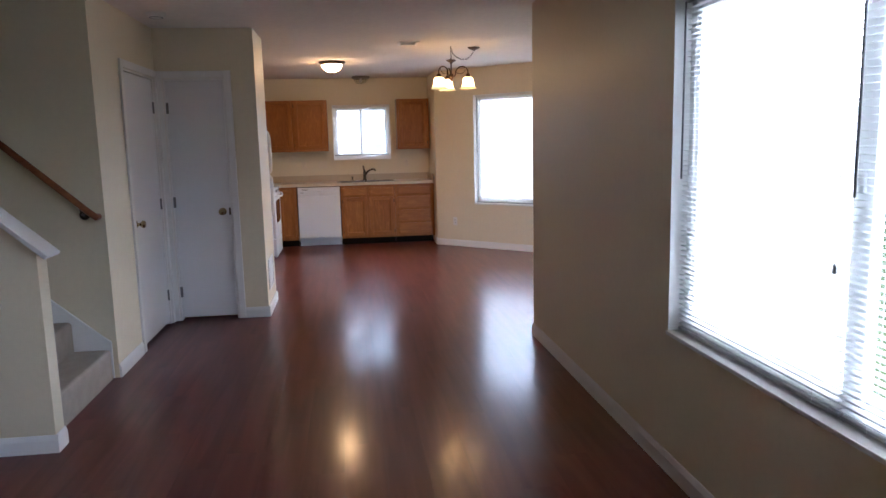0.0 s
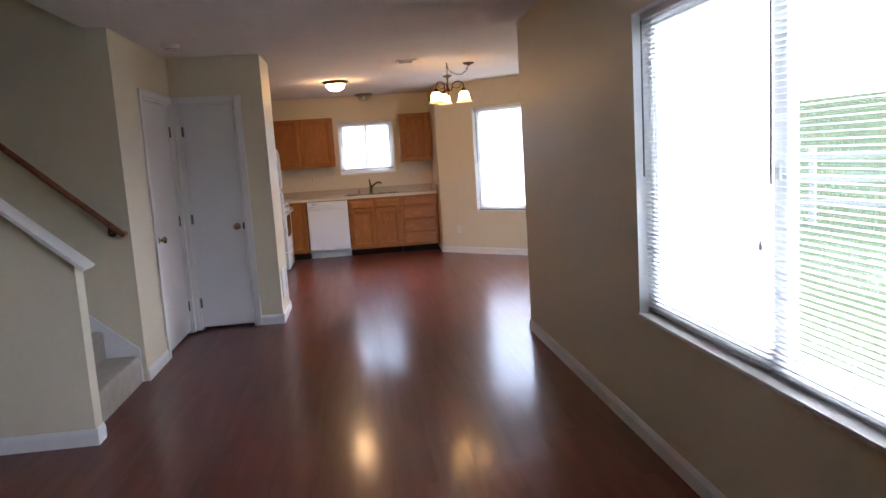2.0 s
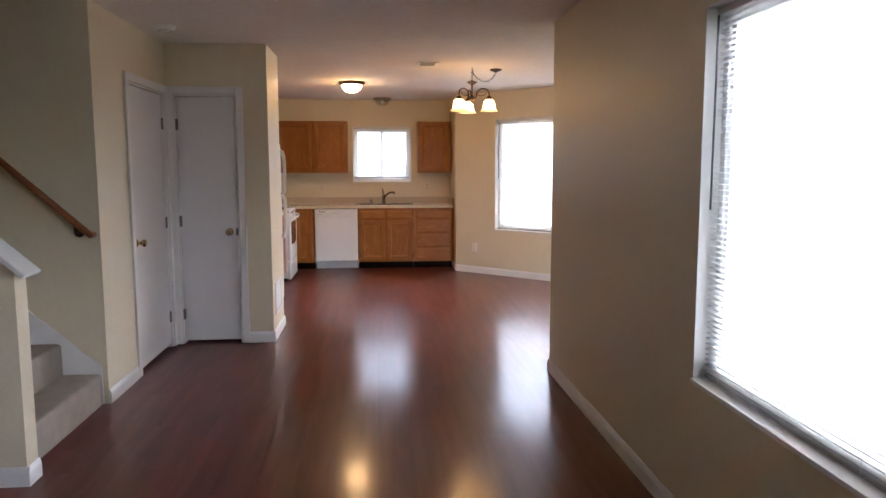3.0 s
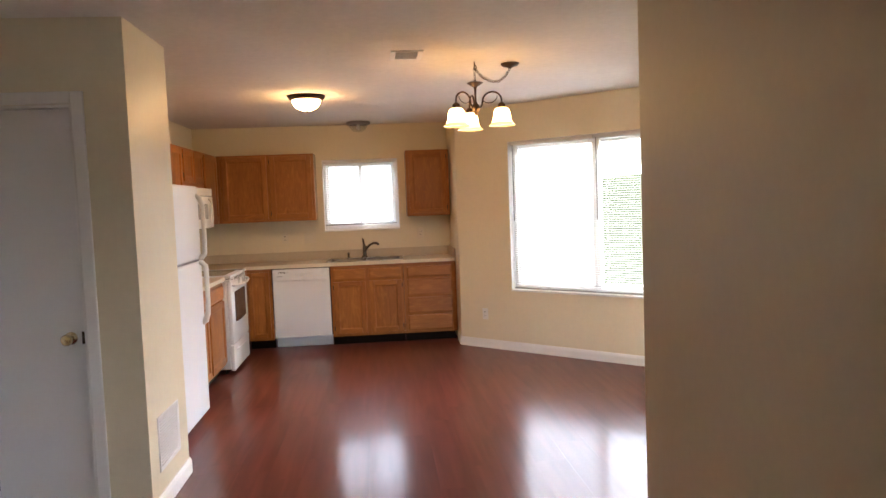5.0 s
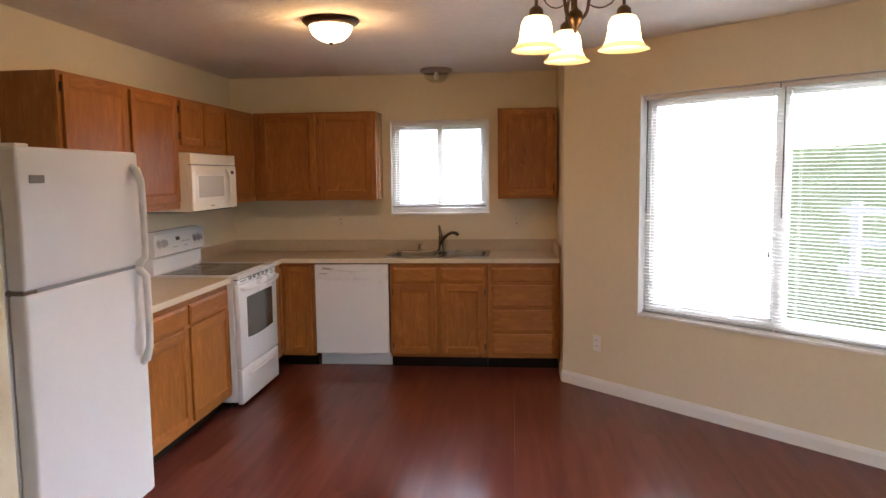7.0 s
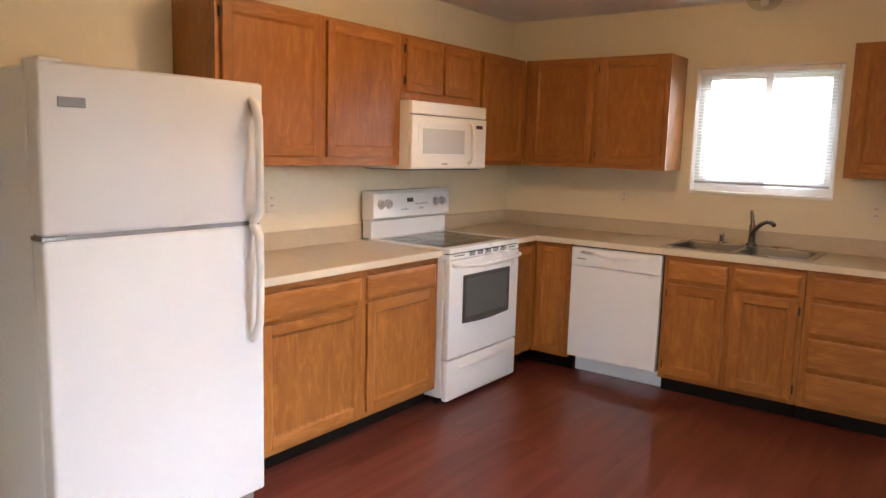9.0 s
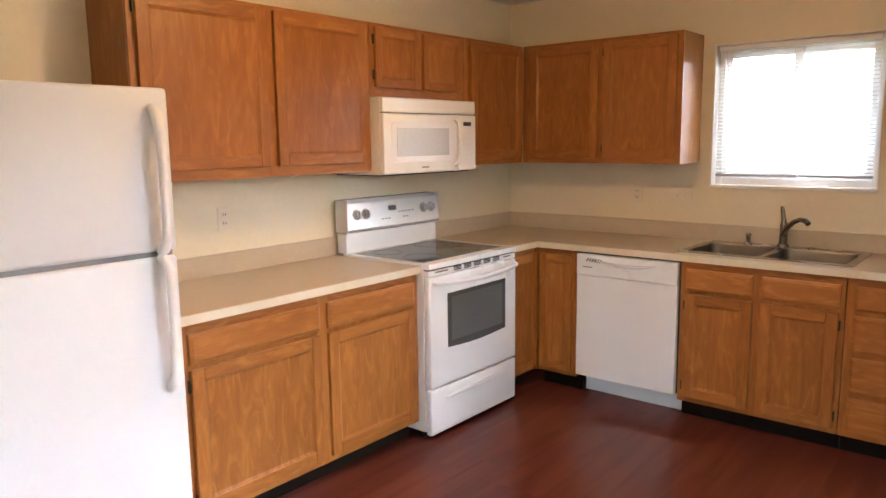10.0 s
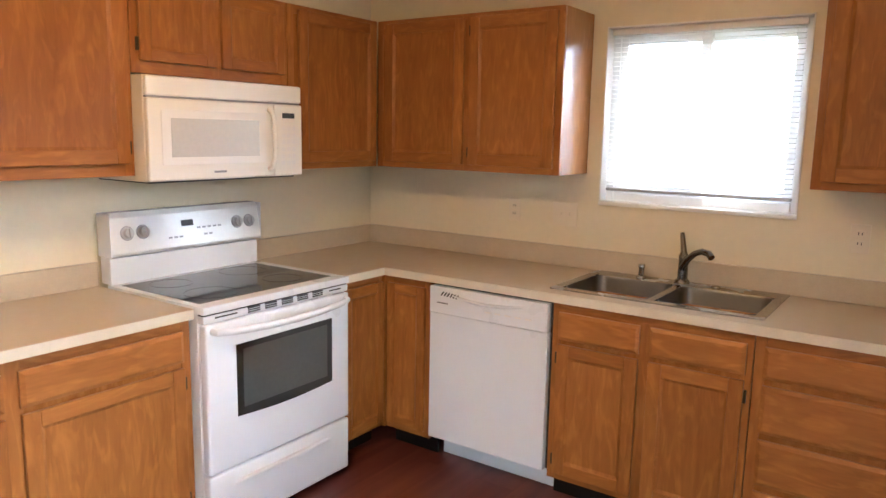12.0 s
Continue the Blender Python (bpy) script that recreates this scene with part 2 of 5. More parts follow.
SCREEN = mesh_screen("insect_screen")
PAINT = material("wall_paint", (0.725, 0.64, 0.46), 0.45, var=0.03, scale=1.2, fine=30, bump=0.12, bump_scale=120)
CEILING = material("ceiling_texture", (0.78, 0.73, 0.67), 0.9, var=0.06, scale=2.0, fine=24, bump=1.0, bump_scale=26)
TRIM = material("white_trim_paint", (0.78, 0.76, 0.73), 0.35, var=0.02, scale=2.5, fine=50)
DOORWHITE = material("white_door_paint", (0.74, 0.73, 0.72), 0.4, var=0.02, scale=2.0, fine=60, bump=0.05)
FLOOR = laminate("red_brown_laminate", (0.086, 0.0205, 0.0155), (0.142, 0.039, 0.0275), (0.15, 0.32), 0.31)
OAK_V = wood("honey_oak_upright", (0.145, 0.044, 0.0075), (0.455, 0.18, 0.039), 2, 0.38, spec=0.3, grain=1.0, per_piece=0.09, contrast=0.46)
OAK_H = wood("honey_oak_level", (0.145, 0.044, 0.0075), (0.455, 0.18, 0.039), 0, 0.38, spec=0.3, grain=1.0, per_piece=0.09, contrast=0.46)
OAK_END = wood("smooth_oak_end_panel", (0.19, 0.066, 0.014), (0.46, 0.195, 0.055), 2, 0.2, grain=1.0, per_piece=0.04, contrast=0.35)
RAILWOOD = wood("stained_rail_wood", (0.13, 0.04, 0.014), (0.34, 0.125, 0.045), 0, 0.32, grain=1.4, per_piece=0.0)
ENAMEL = material("white_enamel", (0.75, 0.775, 0.80), 0.3, var=0.012, scale=2.0, fine=90)
ENAMEL_CREAM = material("cream_white_enamel", (0.80, 0.77, 0.70), 0.3, var=0.012, scale=2.0, fine=90)
FRIDGE = material("pebbled_white_enamel", (0.72, 0.73, 0.745), 0.4, var=0.012, scale=2.0, fine=90, bump=0.1, bump_scale=350)
PLASTIC = material("white_plastic", (0.78, 0.76, 0.72), 0.45, var=0.02)
KNOB = material("pale_grey_plastic", (0.47, 0.47, 0.48), 0.35, var=0.03)
SILVER = material("pale_print_panel", (0.73, 0.73, 0.72), 0.17, var=0.03)
PLATE = material("cream_cover_plate", (0.72, 0.635, 0.49), 0.4, var=0.02)
GREY = material("grey_plastic", (0.25, 0.25, 0.26), 0.45, var=0.04)
DARK = material("black_plastic", (0.012, 0.012, 0.013), 0.4, var=0.1)
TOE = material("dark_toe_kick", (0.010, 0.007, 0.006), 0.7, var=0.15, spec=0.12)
BLACKGLASS = material("black_ceramic_glass", (0.014, 0.014, 0.015), 0.07, var=0.05, spec=0.6)
RINGPRINT = material("dark_grey_print", (0.028, 0.028, 0.029), 0.12, var=0.05)
# Lighter than the oven glass: a grey reflection put into the colour.
OVENREFLECT = material("grey_oven_reflection", (0.072, 0.076, 0.07), 0.07, var=0.06, spec=0.7)
OVENGLASS = material("grey_oven_glass", (0.035, 0.038, 0.036), 0.06, var=0.05, spec=0.7)
MWGLASS = material("grey_microwave_glass", (0.54, 0.53, 0.50), 0.12, var=0.05)
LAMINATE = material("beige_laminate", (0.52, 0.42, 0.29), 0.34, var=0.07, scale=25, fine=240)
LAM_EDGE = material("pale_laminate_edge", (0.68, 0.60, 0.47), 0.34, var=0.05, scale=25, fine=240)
STEEL = material("brushed_steel", (0.42, 0.42, 0.42), 0.25, metal=1.0, var=0.06, scale=6, fine=120)
# Satin sink steel darkened to paint the shading inside the bowls.
BOWLSHADE = material("shaded_steel_bowl", (0.17, 0.165, 0.16), 0.34, metal=1.0, var=0.06, scale=6, fine=120)
BRONZE = material("oil_rubbed_bronze", (0.075, 0.05, 0.035), 0.36, metal=0.8, var=0.15, scale=8)
NICKEL = material("dark_nickel", (0.22, 0.21, 0.20), 0.24, metal=1.0, var=0.05)
PEWTER = material("pale_pewter", (0.40, 0.37, 0.35), 0.36, metal=0.85, var=0.08, scale=8)
BRASS = material("polished_brass", (0.5, 0.40, 0.24), 0.22, metal=1.0, var=0.05)
HINGE = material("antique_hinge_metal", (0.06, 0.045, 0.03), 0.45, metal=0.7, var=0.1)
DOORHINGE = material("dull_steel_hinge", (0.20, 0.20, 0.20), 0.4, metal=0.9, var=0.08)
CARPET = material("beige_carpet", (0.42, 0.36, 0.29), 0.95, var=0.16, scale=12, fine=260, bump=1.0, bump_scale=420)
VINYL = material("white_vinyl_frame", (0.80, 0.80, 0.79), 0.35, var=0.02)
SLAT = translucent("white_vinyl_slat", (0.84, 0.84, 0.82), 0.5)
# The haze lays painted glare over the view outside.
PANE = glass("window_glass", haze=0.011)
# Bottom rail of the blinds: the grey paints in its shaded room side.
RAILSHADE = material("shaded_grey_rail", (0.34, 0.335, 0.33), 0.45, var=0.04)
# Clear wand, its dark look against the bright window put into the colour.
WAND = material("backlit_clear_acrylic", (0.10, 0.095, 0.10), 0.2, var=0.03)
CLEAR = glass("clear_lamp_glass", (0.9, 0.92, 0.9))
LAMPGLASS = glow("lit_alabaster_glass", (1.0, 0.54, 0.17), 1.75, ((0.0, 0.02), (0.14, 0.05), (0.4, 1.0), (0.7, 0.8), (1.0, 0.05)))
DOMEGLASS = glow("lit_dome_glass", (1.0, 0.56, 0.21), 7.5, ((0.0, 0.5), (0.45, 0.85), (0.75, 0.7), (1.0, 0.3)))
GRASS = material("lawn_grass", (0.028, 0.036, 0.012), 0.95, var=0.35, scale=0.6, fine=9, bump=0.6, bump_scale=60, spec=0.0)
CONCRETE = material("pale_concrete", (0.42, 0.41, 0.38), 0.85, var=0.12, scale=1.5, fine=30, bump=0.2)
LEAF = translucent("tree_leaf", (0.15, 0.175, 0.08), 0.5, 0.6)
BARK = material("tree_bark", (0.10, 0.075, 0.055), 0.9, var=0.3, scale=5, fine=40, bump=0.8, bump_scale=30)
SIDING = material("pale_siding", (0.74, 0.73, 0.70), 0.7, var=0.05, scale=0.8)
FENCEWOOD = material("weathered_fence_wood", (0.14, 0.135, 0.125), 0.85, var=0.15, scale=4, fine=40, bump=0.3, bump_scale=60)
ROOFING = material("grey_shingle", (0.12, 0.115, 0.11), 0.9, var=0.25, scale=2, fine=30)


# ---- mesh helpers ----
def link(name, bm, mats, parent=None, label="", smooth=False):
    me = bpy.data.meshes.new(name)
    bmesh.ops.recalc_face_normals(bm, faces=bm.faces)
    bm.to_mesh(me)
    bm.free()
    for m in (mats if isinstance(mats, (list, tuple)) else [mats]):
        me.materials.append(m)
    if smooth:
        me.polygons.foreach_set("use_smooth", [True] * len(me.polygons))
        me.set_sharp_from_angle(angle=radians(40))
    ob = new(name, me)
    if parent:
        ob.parent = parent
    if label:
        ob["label"] = label
    return ob


def part(name, bm, mat, parent, label="", smooth=False):
    return link(name, bm, mat, parent, label, smooth)


def structure(name, bm, mat, label="", category="", smooth=False):
    return tagged(link(name, bm, mat, None, "", smooth), label, category, "", "structure")


def thing(name, at, rz, label, category, group="", kind=""):
    ob = new(name)
    ob.empty_display_size = 0.1
    ob.matrix_world = pose(*at, 0, 0, rz)
    return tagged(ob, label, category, group, kind)


def box(bm, x0, x1, y0, y1, z0, z1, bevel=0.0, mat=0, seg=2):
    v = [bm.verts.new((x, y, z)) for z in (z0, z1) for y in (y0, y1) for x in (x0, x1)]
    fs = [bm.faces.new([v[i] for i in q]) for q in ((0, 2, 3, 1), (4, 5, 7, 6), (0, 1, 5, 4), (2, 6, 7, 3), (0, 4, 6, 2), (1, 3, 7, 5))]
    for f in fs:
        f.material_index = mat
    if bevel:
        es = list({e for f in fs for e in f.edges})
        r = bmesh.ops.bevel(bm, geom=es, offset=bevel, segments=seg, profile=0.5, affect="EDGES", clamp_overlap=True)
        for f in r["faces"]:
            f.material_index = mat
    return bm


def boxes(*rows, bevel=0.0, seg=2):
    bm = bmesh.new()
    for r in rows:
        box(bm, *r[:6], bevel=bevel, mat=r[6] if len(r) > 6 else 0, seg=seg)
    return bm


def sweep(bm, pts, radii, n=10, mat=0, flat=1.0):
    """A closed tube along points; radii one number or one a point."""
    pts = [Vector(p) for p in pts]
    if not isinstance(radii, (list, tuple)):
        radii = [radii] * len(pts)
    rings, side = [], None
    for i, p in enumerate(pts):
        d = (pts[min(i + 1, len(pts) - 1)] - pts[max(i - 1, 0)]).normalized()
        if side is None:
            side = d.orthogonal().normalized()
        side = (side - d * side.dot(d)).normalized()
        up = d.cross(side)
        rings.append([bm.verts.new(p + radii[i] * (math.cos(a) * side + flat * math.sin(a) * up)) for a in (2 * math.pi * k / n for k in range(n))])
    for a, b in zip(rings, rings[1:]):
        for k in range(n):
            bm.faces.new((a[k], a[(k + 1) % n], b[(k + 1) % n], b[k])).material_index = mat
    bm.faces.new(rings[0][::-1]).material_index = mat
    bm.faces.new(rings[-1]).material_index = mat
    return bm


def lathe(bm, prof, n=32, at=(0, 0, 0), mat=0, cap=True):
    """A turned solid: prof is (radius, z) from one end to the other."""
    o = Vector(at)
    rings = [[bm.verts.new(o + Vector((r * math.cos(2 * math.pi * k / n), r * math.sin(2 * math.pi * k / n), z))) for k in range(n)] for r, z in prof]
    for a, b in zip(rings, rings[1:]):
        for k in range(n):
            bm.faces.new((a[k], a[(k + 1) % n], b[(k + 1) % n], b[k])).material_index = mat
    if cap:
        bm.faces.new(rings[0][::-1]).material_index = mat
        bm.faces.new(rings[-1]).material_index = mat
    return bm


def cells(us, vs, solid, w0, w1, place):
    """A slab made of the solid cells of a grid, w0 to w1 thick; place(u, v, w) gives the corner."""
    bm = bmesh.new()
    made = {}

    def vert(i, j, w):
        if (i, j, w) not in made:
            made[i, j, w] = bm.verts.new(place(us[i], vs[j], w))
        return made[i, j, w]

    ok = lambda i, j: 0 <= i < len(us) - 1 and 0 <= j < len(vs) - 1 and solid((us[i] + us[i + 1]) / 2, (vs[j] + vs[j + 1]) / 2)
    for i in range(len(us) - 1):
        for j in range(len(vs) - 1):
            if not ok(i, j):
                continue
            for w in (w0, w1):
                bm.faces.new([vert(i + a, j + b, w) for a, b in ((0, 0), (1, 0), (1, 1), (0, 1))])
            for di, dj, a, b in ((-1, 0, (0, 0), (0, 1)), (1, 0, (1, 0), (1, 1)), (0, -1, (0, 0), (1, 0)), (0, 1, (0, 1), (1, 1))):
                if not ok(i + di, j + dj):
                    bm.faces.new([vert(i + a[0], j + a[1], w0), vert(i + b[0], j + b[1], w0), vert(i + b[0], j + b[1], w1), vert(i + a[0], j + a[1], w1)])
    return bm


def wall(name, x, y, rz, length, holes=(), z0=0.0, z1=CEIL, thick=TH, label="cream painted drywall wall"):
    """A wall whose room face starts at (x, y) and runs along rz; the body lies on the left of that way. holes: (u0, u1, v0, v1)."""
    m = pose(x, y, 0, 0, 0, rz)
    us = sorted({0.0, length, *(h[0] for h in holes), *(h[1] for h in holes)})
    vs = sorted({z0, z1, *(h[2] for h in holes), *(h[3] for h in holes)})
    solid = lambda u, v: not any(h[0] < u < h[1] and h[2] < v < h[3] for h in holes)
    bm = cells(us, vs, solid, 0.0, thick, lambda u, v, w: m @ Vector((u, w, v)))
    return structure(name, bm, PAINT, label, "wall")


def baseboard(x, y, rz, length, label="white painted wooden baseboard", height=0.09):
    """A moulded skirting on the room side of a wall line as wall() takes it."""
    m = pose(x, y, 0, 0, 0, rz)
    prof = ((-0.001, 0.0), (-0.015, 0.0), (-0.015, height - 0.025), (-0.011, height - 0.012), (-0.006, height), (-0.001, height))
    bm = bmesh.new()
    ends = [[bm.verts.new(m @ Vector((u, w, z))) for w, z in prof] for u in (0.0, length)]
    for k in range(len(prof)):
        q = (k + 1) % len(prof)
        bm.faces.new((ends[0][k], ends[0][q], ends[1][q], ends[1][k]))
    bm.faces.new(ends[0])
    bm.faces.new(ends[1][::-1])
    return structure("baseboard", bm, TRIM, label, "baseboard")


# ---- structure: walls, ceiling ----
LW = (2.33, 4.45, 0.622, 2.05)      # living room window in its wall
DW = (0.653, 2.48, 0.60, 2.08)      # dining window in the slanted wall
KW = (1.435, 2.305, 1.22, 2.045)      # kitchen window
PD = (0.22, 1.84, 0.10, 2.05)        # unseen glazed patio opening, added in the dining south wall for its light
D1 = (0.485, 1.325, 0.0, 2.04)      # hall door opening
D2 = (0.055, 0.548, 0.0, 2.04)      # closet door opening

wall("wall_kitchen_back", -TH, YK, 0, XN + 2 * TH, [(KW[0] + TH, KW[1] + TH, KW[2], KW[3])])
wall("wall_kitchen_left", XK, YF, 90, YK - YF)
wall("wall_kitchen_return", XN, YK, -90, YK - YN)
wall("wall_dining_slant", XN, YN, SLANT, 3.10, [DW])
wall("wall_dining_east", XE, 8.1, -90, 8.1 - YR)
wall("wall_dining_south", XE + TH, YR, 180, XE - XR, [PD])
wall("wall_living_window", XR, YR, -90, YR - YB + TH, [LW])
wall("wall_living_back", XR, YB, 180, XR - XL)
wall("wall_living_left", XL, YB - TH, 90, YH1 - YB + TH)
wall("wall_stair", XL, YS, 0, XH - XL, z1=4.9)
wall("wall_hall", XH, YS + TH, 90, YP - YS - TH, [D1])
wall("wall_closet", XH, YP, 0, XP - XH, [D2])
wall("wall_partition", XP, YP + TH, 90, YF - YP - TH)
wall("wall_refrigerator_side", XP - TH, YF, 180, XP)
wall("wall_stair_end", XL, YH1, 90, YS - YH1, z0=0.0, z1=4.9)
wall("wall_stair_upper", -0.04, YH1, 180, 2.76, z0=CEIL + 0.14, z1=4.9)
wall("wall_stair_landing", -0.04, YS, -90, YS - YH1, z0=CEIL + 0.14, z1=4.9)



def plate_of(outline, z0, z1):
    """A flat slab with the given outline."""
    bm = bmesh.new()
    lo, hi = ([bm.verts.new((x, y, z)) for x, y in outline] for z in (z0, z1))
    bm.faces.new(lo[::-1])
    bm.faces.new(hi)
    for k in range(len(lo)):
        q = (k + 1) % len(lo)
        bm.faces.new((lo[k], lo[q], hi[q], hi[k]))
    return bm


YE = YN + 0.16 - (XE + TH - XN - TH) * math.tan(radians(-SLANT))
HOUSE = [(XL - TH, YB - TH), (XR + TH, YB - TH), (XR + TH, YR - TH), (XE + TH, YR - TH), (XE + TH, YE), (XN + TH, YN + 0.16), (XN + TH, YK + TH), (-TH, YK + TH)]
structure("ceiling", plate_of(HOUSE + [(-TH, YS), (-0.04, YS), (-0.04, YH1), (XL - TH, YH1)], CEIL, CEIL + 0.14), CEILING, "off-white ceiling with a light sprayed texture", "ceiling")
structure("ceiling_stairwell", boxes((XL - TH, 0.09, YH0 - 0.01, YS + TH, 4.9, 5.02)), CEILING, "off-white textured ceiling over the stairwell", "ceiling")
structure("subfloor", plate_of(HOUSE + [(-TH, YS + TH), (XL - TH, YS + TH)], -0.3, -0.012), CONCRETE, "grey concrete floor slab under the planks", "floor")

# baseboards
baseboard(XN, YN, SLANT, 2.97)
baseboard(XN, 10.36, -90, 0.26)
baseboard(XE, 8.02, -90, 8.02 - YR)
baseboard(XE, YR, 180, XE - XR - 0.016)
baseboard(XR, YR, -90, YR - YB)
baseboard(XR, YB, 180, XR - XL)
baseboard(XL, YB, 90, YH0 - YB)
baseboard(XH, YS, 90, 5.145 - YS)
baseboard(XH + D2[1] + 0.058, YP, 0, XP - XH - D2[1] - 0.043)
baseboard(XP, YP, 90, YF - YP)


# ---- doors ----
def casing(x, y, rz, u0, u1, top, width=0.06):
    """Moulded door casing round an opening u0 to u1 of a wall line."""
    m = pose(x, y, 0, 0, 0, rz)
    bm = boxes((u0 - width, u0, -0.018, -0.001, 0, top + width), (u1, u1 + width, -0.018, -0.001, 0, top + width), (u0, u1, -0.018, -0.001, top, top + width), bevel=0.005)
    box(bm, u0 + 0.0005, u0 + 0.014, -0.001, 0.1, 0, top - 0.001)
    box(bm, u1 - 0.014, u1 - 0.0005, -0.001, 0.1, 0, top - 0.001)
    box(bm, u0 + 0.014, u1 - 0.014, -0.001, 0.1, top - 0.014, top - 0.001)
    bm.transform(m)
    return structure("trim", bm, TRIM, "white painted wooden door casing", "door trim")


def slab_door(name, x, y, rz, u0, u1, hinge_left, label, knob_z=0.93):
    m = pose(x, y, 0, 0, 0, rz)
    w0, w1 = u0 + 0.017, u1 - 0.017
    door = structure(name, boxes((0, w1 - w0, 0.0, 0.035, 0.028, 2.022), bevel=0.003), DOORWHITE, label, "door")
    door.matrix_world = m @ pose(w0, 0.012, 0)
    w = w1 - w0
    hx, kx = (0.0, w - 0.065) if hinge_left else (w, 0.065)
    for z in (0.25, 1.02, 1.80):
        bm = bmesh.new()
        sweep(bm, [(hx, -0.006, z - 0.045), (hx, -0.006, z + 0.045)], 0.0065, 10)
        box(bm, hx - 0.016 if not hinge_left else hx, hx if not hinge_left else hx + 0.016, -0.002, 0.0, z - 0.044, z + 0.044)
        part("hinge", bm, DOORHINGE, door, "dull steel butt hinge")
    bm = bmesh.new()
    lathe(bm, [(0.0, 0.0), (0.031, 0.0), (0.031, 0.004), (0.026, 0.009), (0.012, 0.012), (0.010, 0.030), (0.018, 0.036), (0.027, 0.046), (0.028, 0.056), (0.022, 0.066), (0.0, 0.069)], 20, cap=False)
    bm.transform(pose(kx, 0.0, knob_z, 90, 0, 0))
    part("door_knob", bm, BRASS, door, "polished brass door knob", smooth=True)
    ex = w if hinge_left else 0.0
    part("latch_plate", boxes((ex - 0.014, ex + 0.012, -0.003, 0.002, knob_z - 0.03, knob_z + 0.03)), HINGE, door)
    return door


slab_door("door_1", XH, YS + TH, 90, D1[0], D1[1], False, "closed plain white painted hall door with brass knob")
casing(XH, YS + TH, 90, D1[0], D1[1], D1[3], 0.058)
slab_door("door_2", XH, YP, 0, D2[0], D2[1], True, "closed narrow white painted closet door with brass knob")
casing(XH, YP, 0, D2[0], D2[1], D2[3], 0.058)
structure("closet_backing", boxes((XH + 0.02, XP - TH - 0.002, YP + TH + 0.004, YP + TH + 0.03, 0, 2.2)), PAINT, "plain wall inside the closet", "wall")
structure("closet_backing", boxes((XH - TH - 0.03, XH - TH - 0.004, YS + TH + 0.3, YP + TH, 0, 2.2)), PAINT, "plain wall inside the hall closet", "wall")


# ---- windows ----
def slider_window(name, m, u0, u1, z0, z1, label, meet=0.082):
    """A white vinyl sliding window set back in its opening, with a sill board."""
    win = tagged(new(name), label, "window", "", "structure")
    win.matrix_world = m @ pose(u0, 0, z0)
    w, h = u1 - u0, z1 - z0
    part("window_sill", boxes((0.001, w - 0.001, -0.012, 0.075, 0.0005, 0.018), bevel=0.003), TRIM, win, "white painted sill board")
    for nm, row in (("jamb", (0.0006, 0.007, -0.002, 0.071, 0.0185, h - 0.0006)), ("jamb", (w - 0.007, w - 0.0006, -0.002, 0.071, 0.0185, h - 0.0006)), ("head", (0.0075, w - 0.0075, -0.002, 0.071, h - 0.007, h - 0.0006))):
        part(nm, boxes(row, bevel=0.001), TRIM, win, "white painted window liner")
    f = 0.042
    b = 0.018
    part("window_frame", boxes((0.001, f, 0.072, 0.118, b, h - 0.001), (w - f, w - 0.001, 0.072, 0.118, b, h - 0.001), (f, w - f, 0.072, 0.118, b, b + f), (f, w - f, 0.072, 0.118, h - f, h - 0.001), bevel=0.004), VINYL, win)
    mid = w / 2
    s, half = 0.036, meet / 2
    for a, c, y, sl, sr in ((f, mid + half, 0.078, s, meet), (mid - half, w - f, 0.098, meet, s)):
        sash = part("sash", boxes((a, a + sl, y, y + 0.018, b + f, h - f), (c - sr, c, y, y + 0.018, b + f, h - f), (a + sl, c - sr, y, y + 0.018, b + f, b + f + s), (a + sl, c - sr, y, y + 0.018, h - f - s, h - f), bevel=0.003), VINYL, win)
        pane = part("pane", boxes((a + sl - 0.004, c - sr + 0.004, y + 0.007, y + 0.011, b + f + s - 0.004, h - f - s + 0.004)), PANE, sash, "clear window glass")
        pane.visible_shadow = False
    scr = part("insect_screen", boxes((f + 0.002, mid - 0.03, 0.121, 0.122, b + f + 0.002, h - f - 0.002)), SCREEN, win, "fine pale insect screen")
    scr.visible_shadow = False
    part("latch", boxes((mid - 0.014, mid + 0.014, 0.066, 0.078, h * 0.5 - 0.03, h * 0.5 + 0.03), bevel=0.004), VINYL, win, "small white sash latch")
    return win


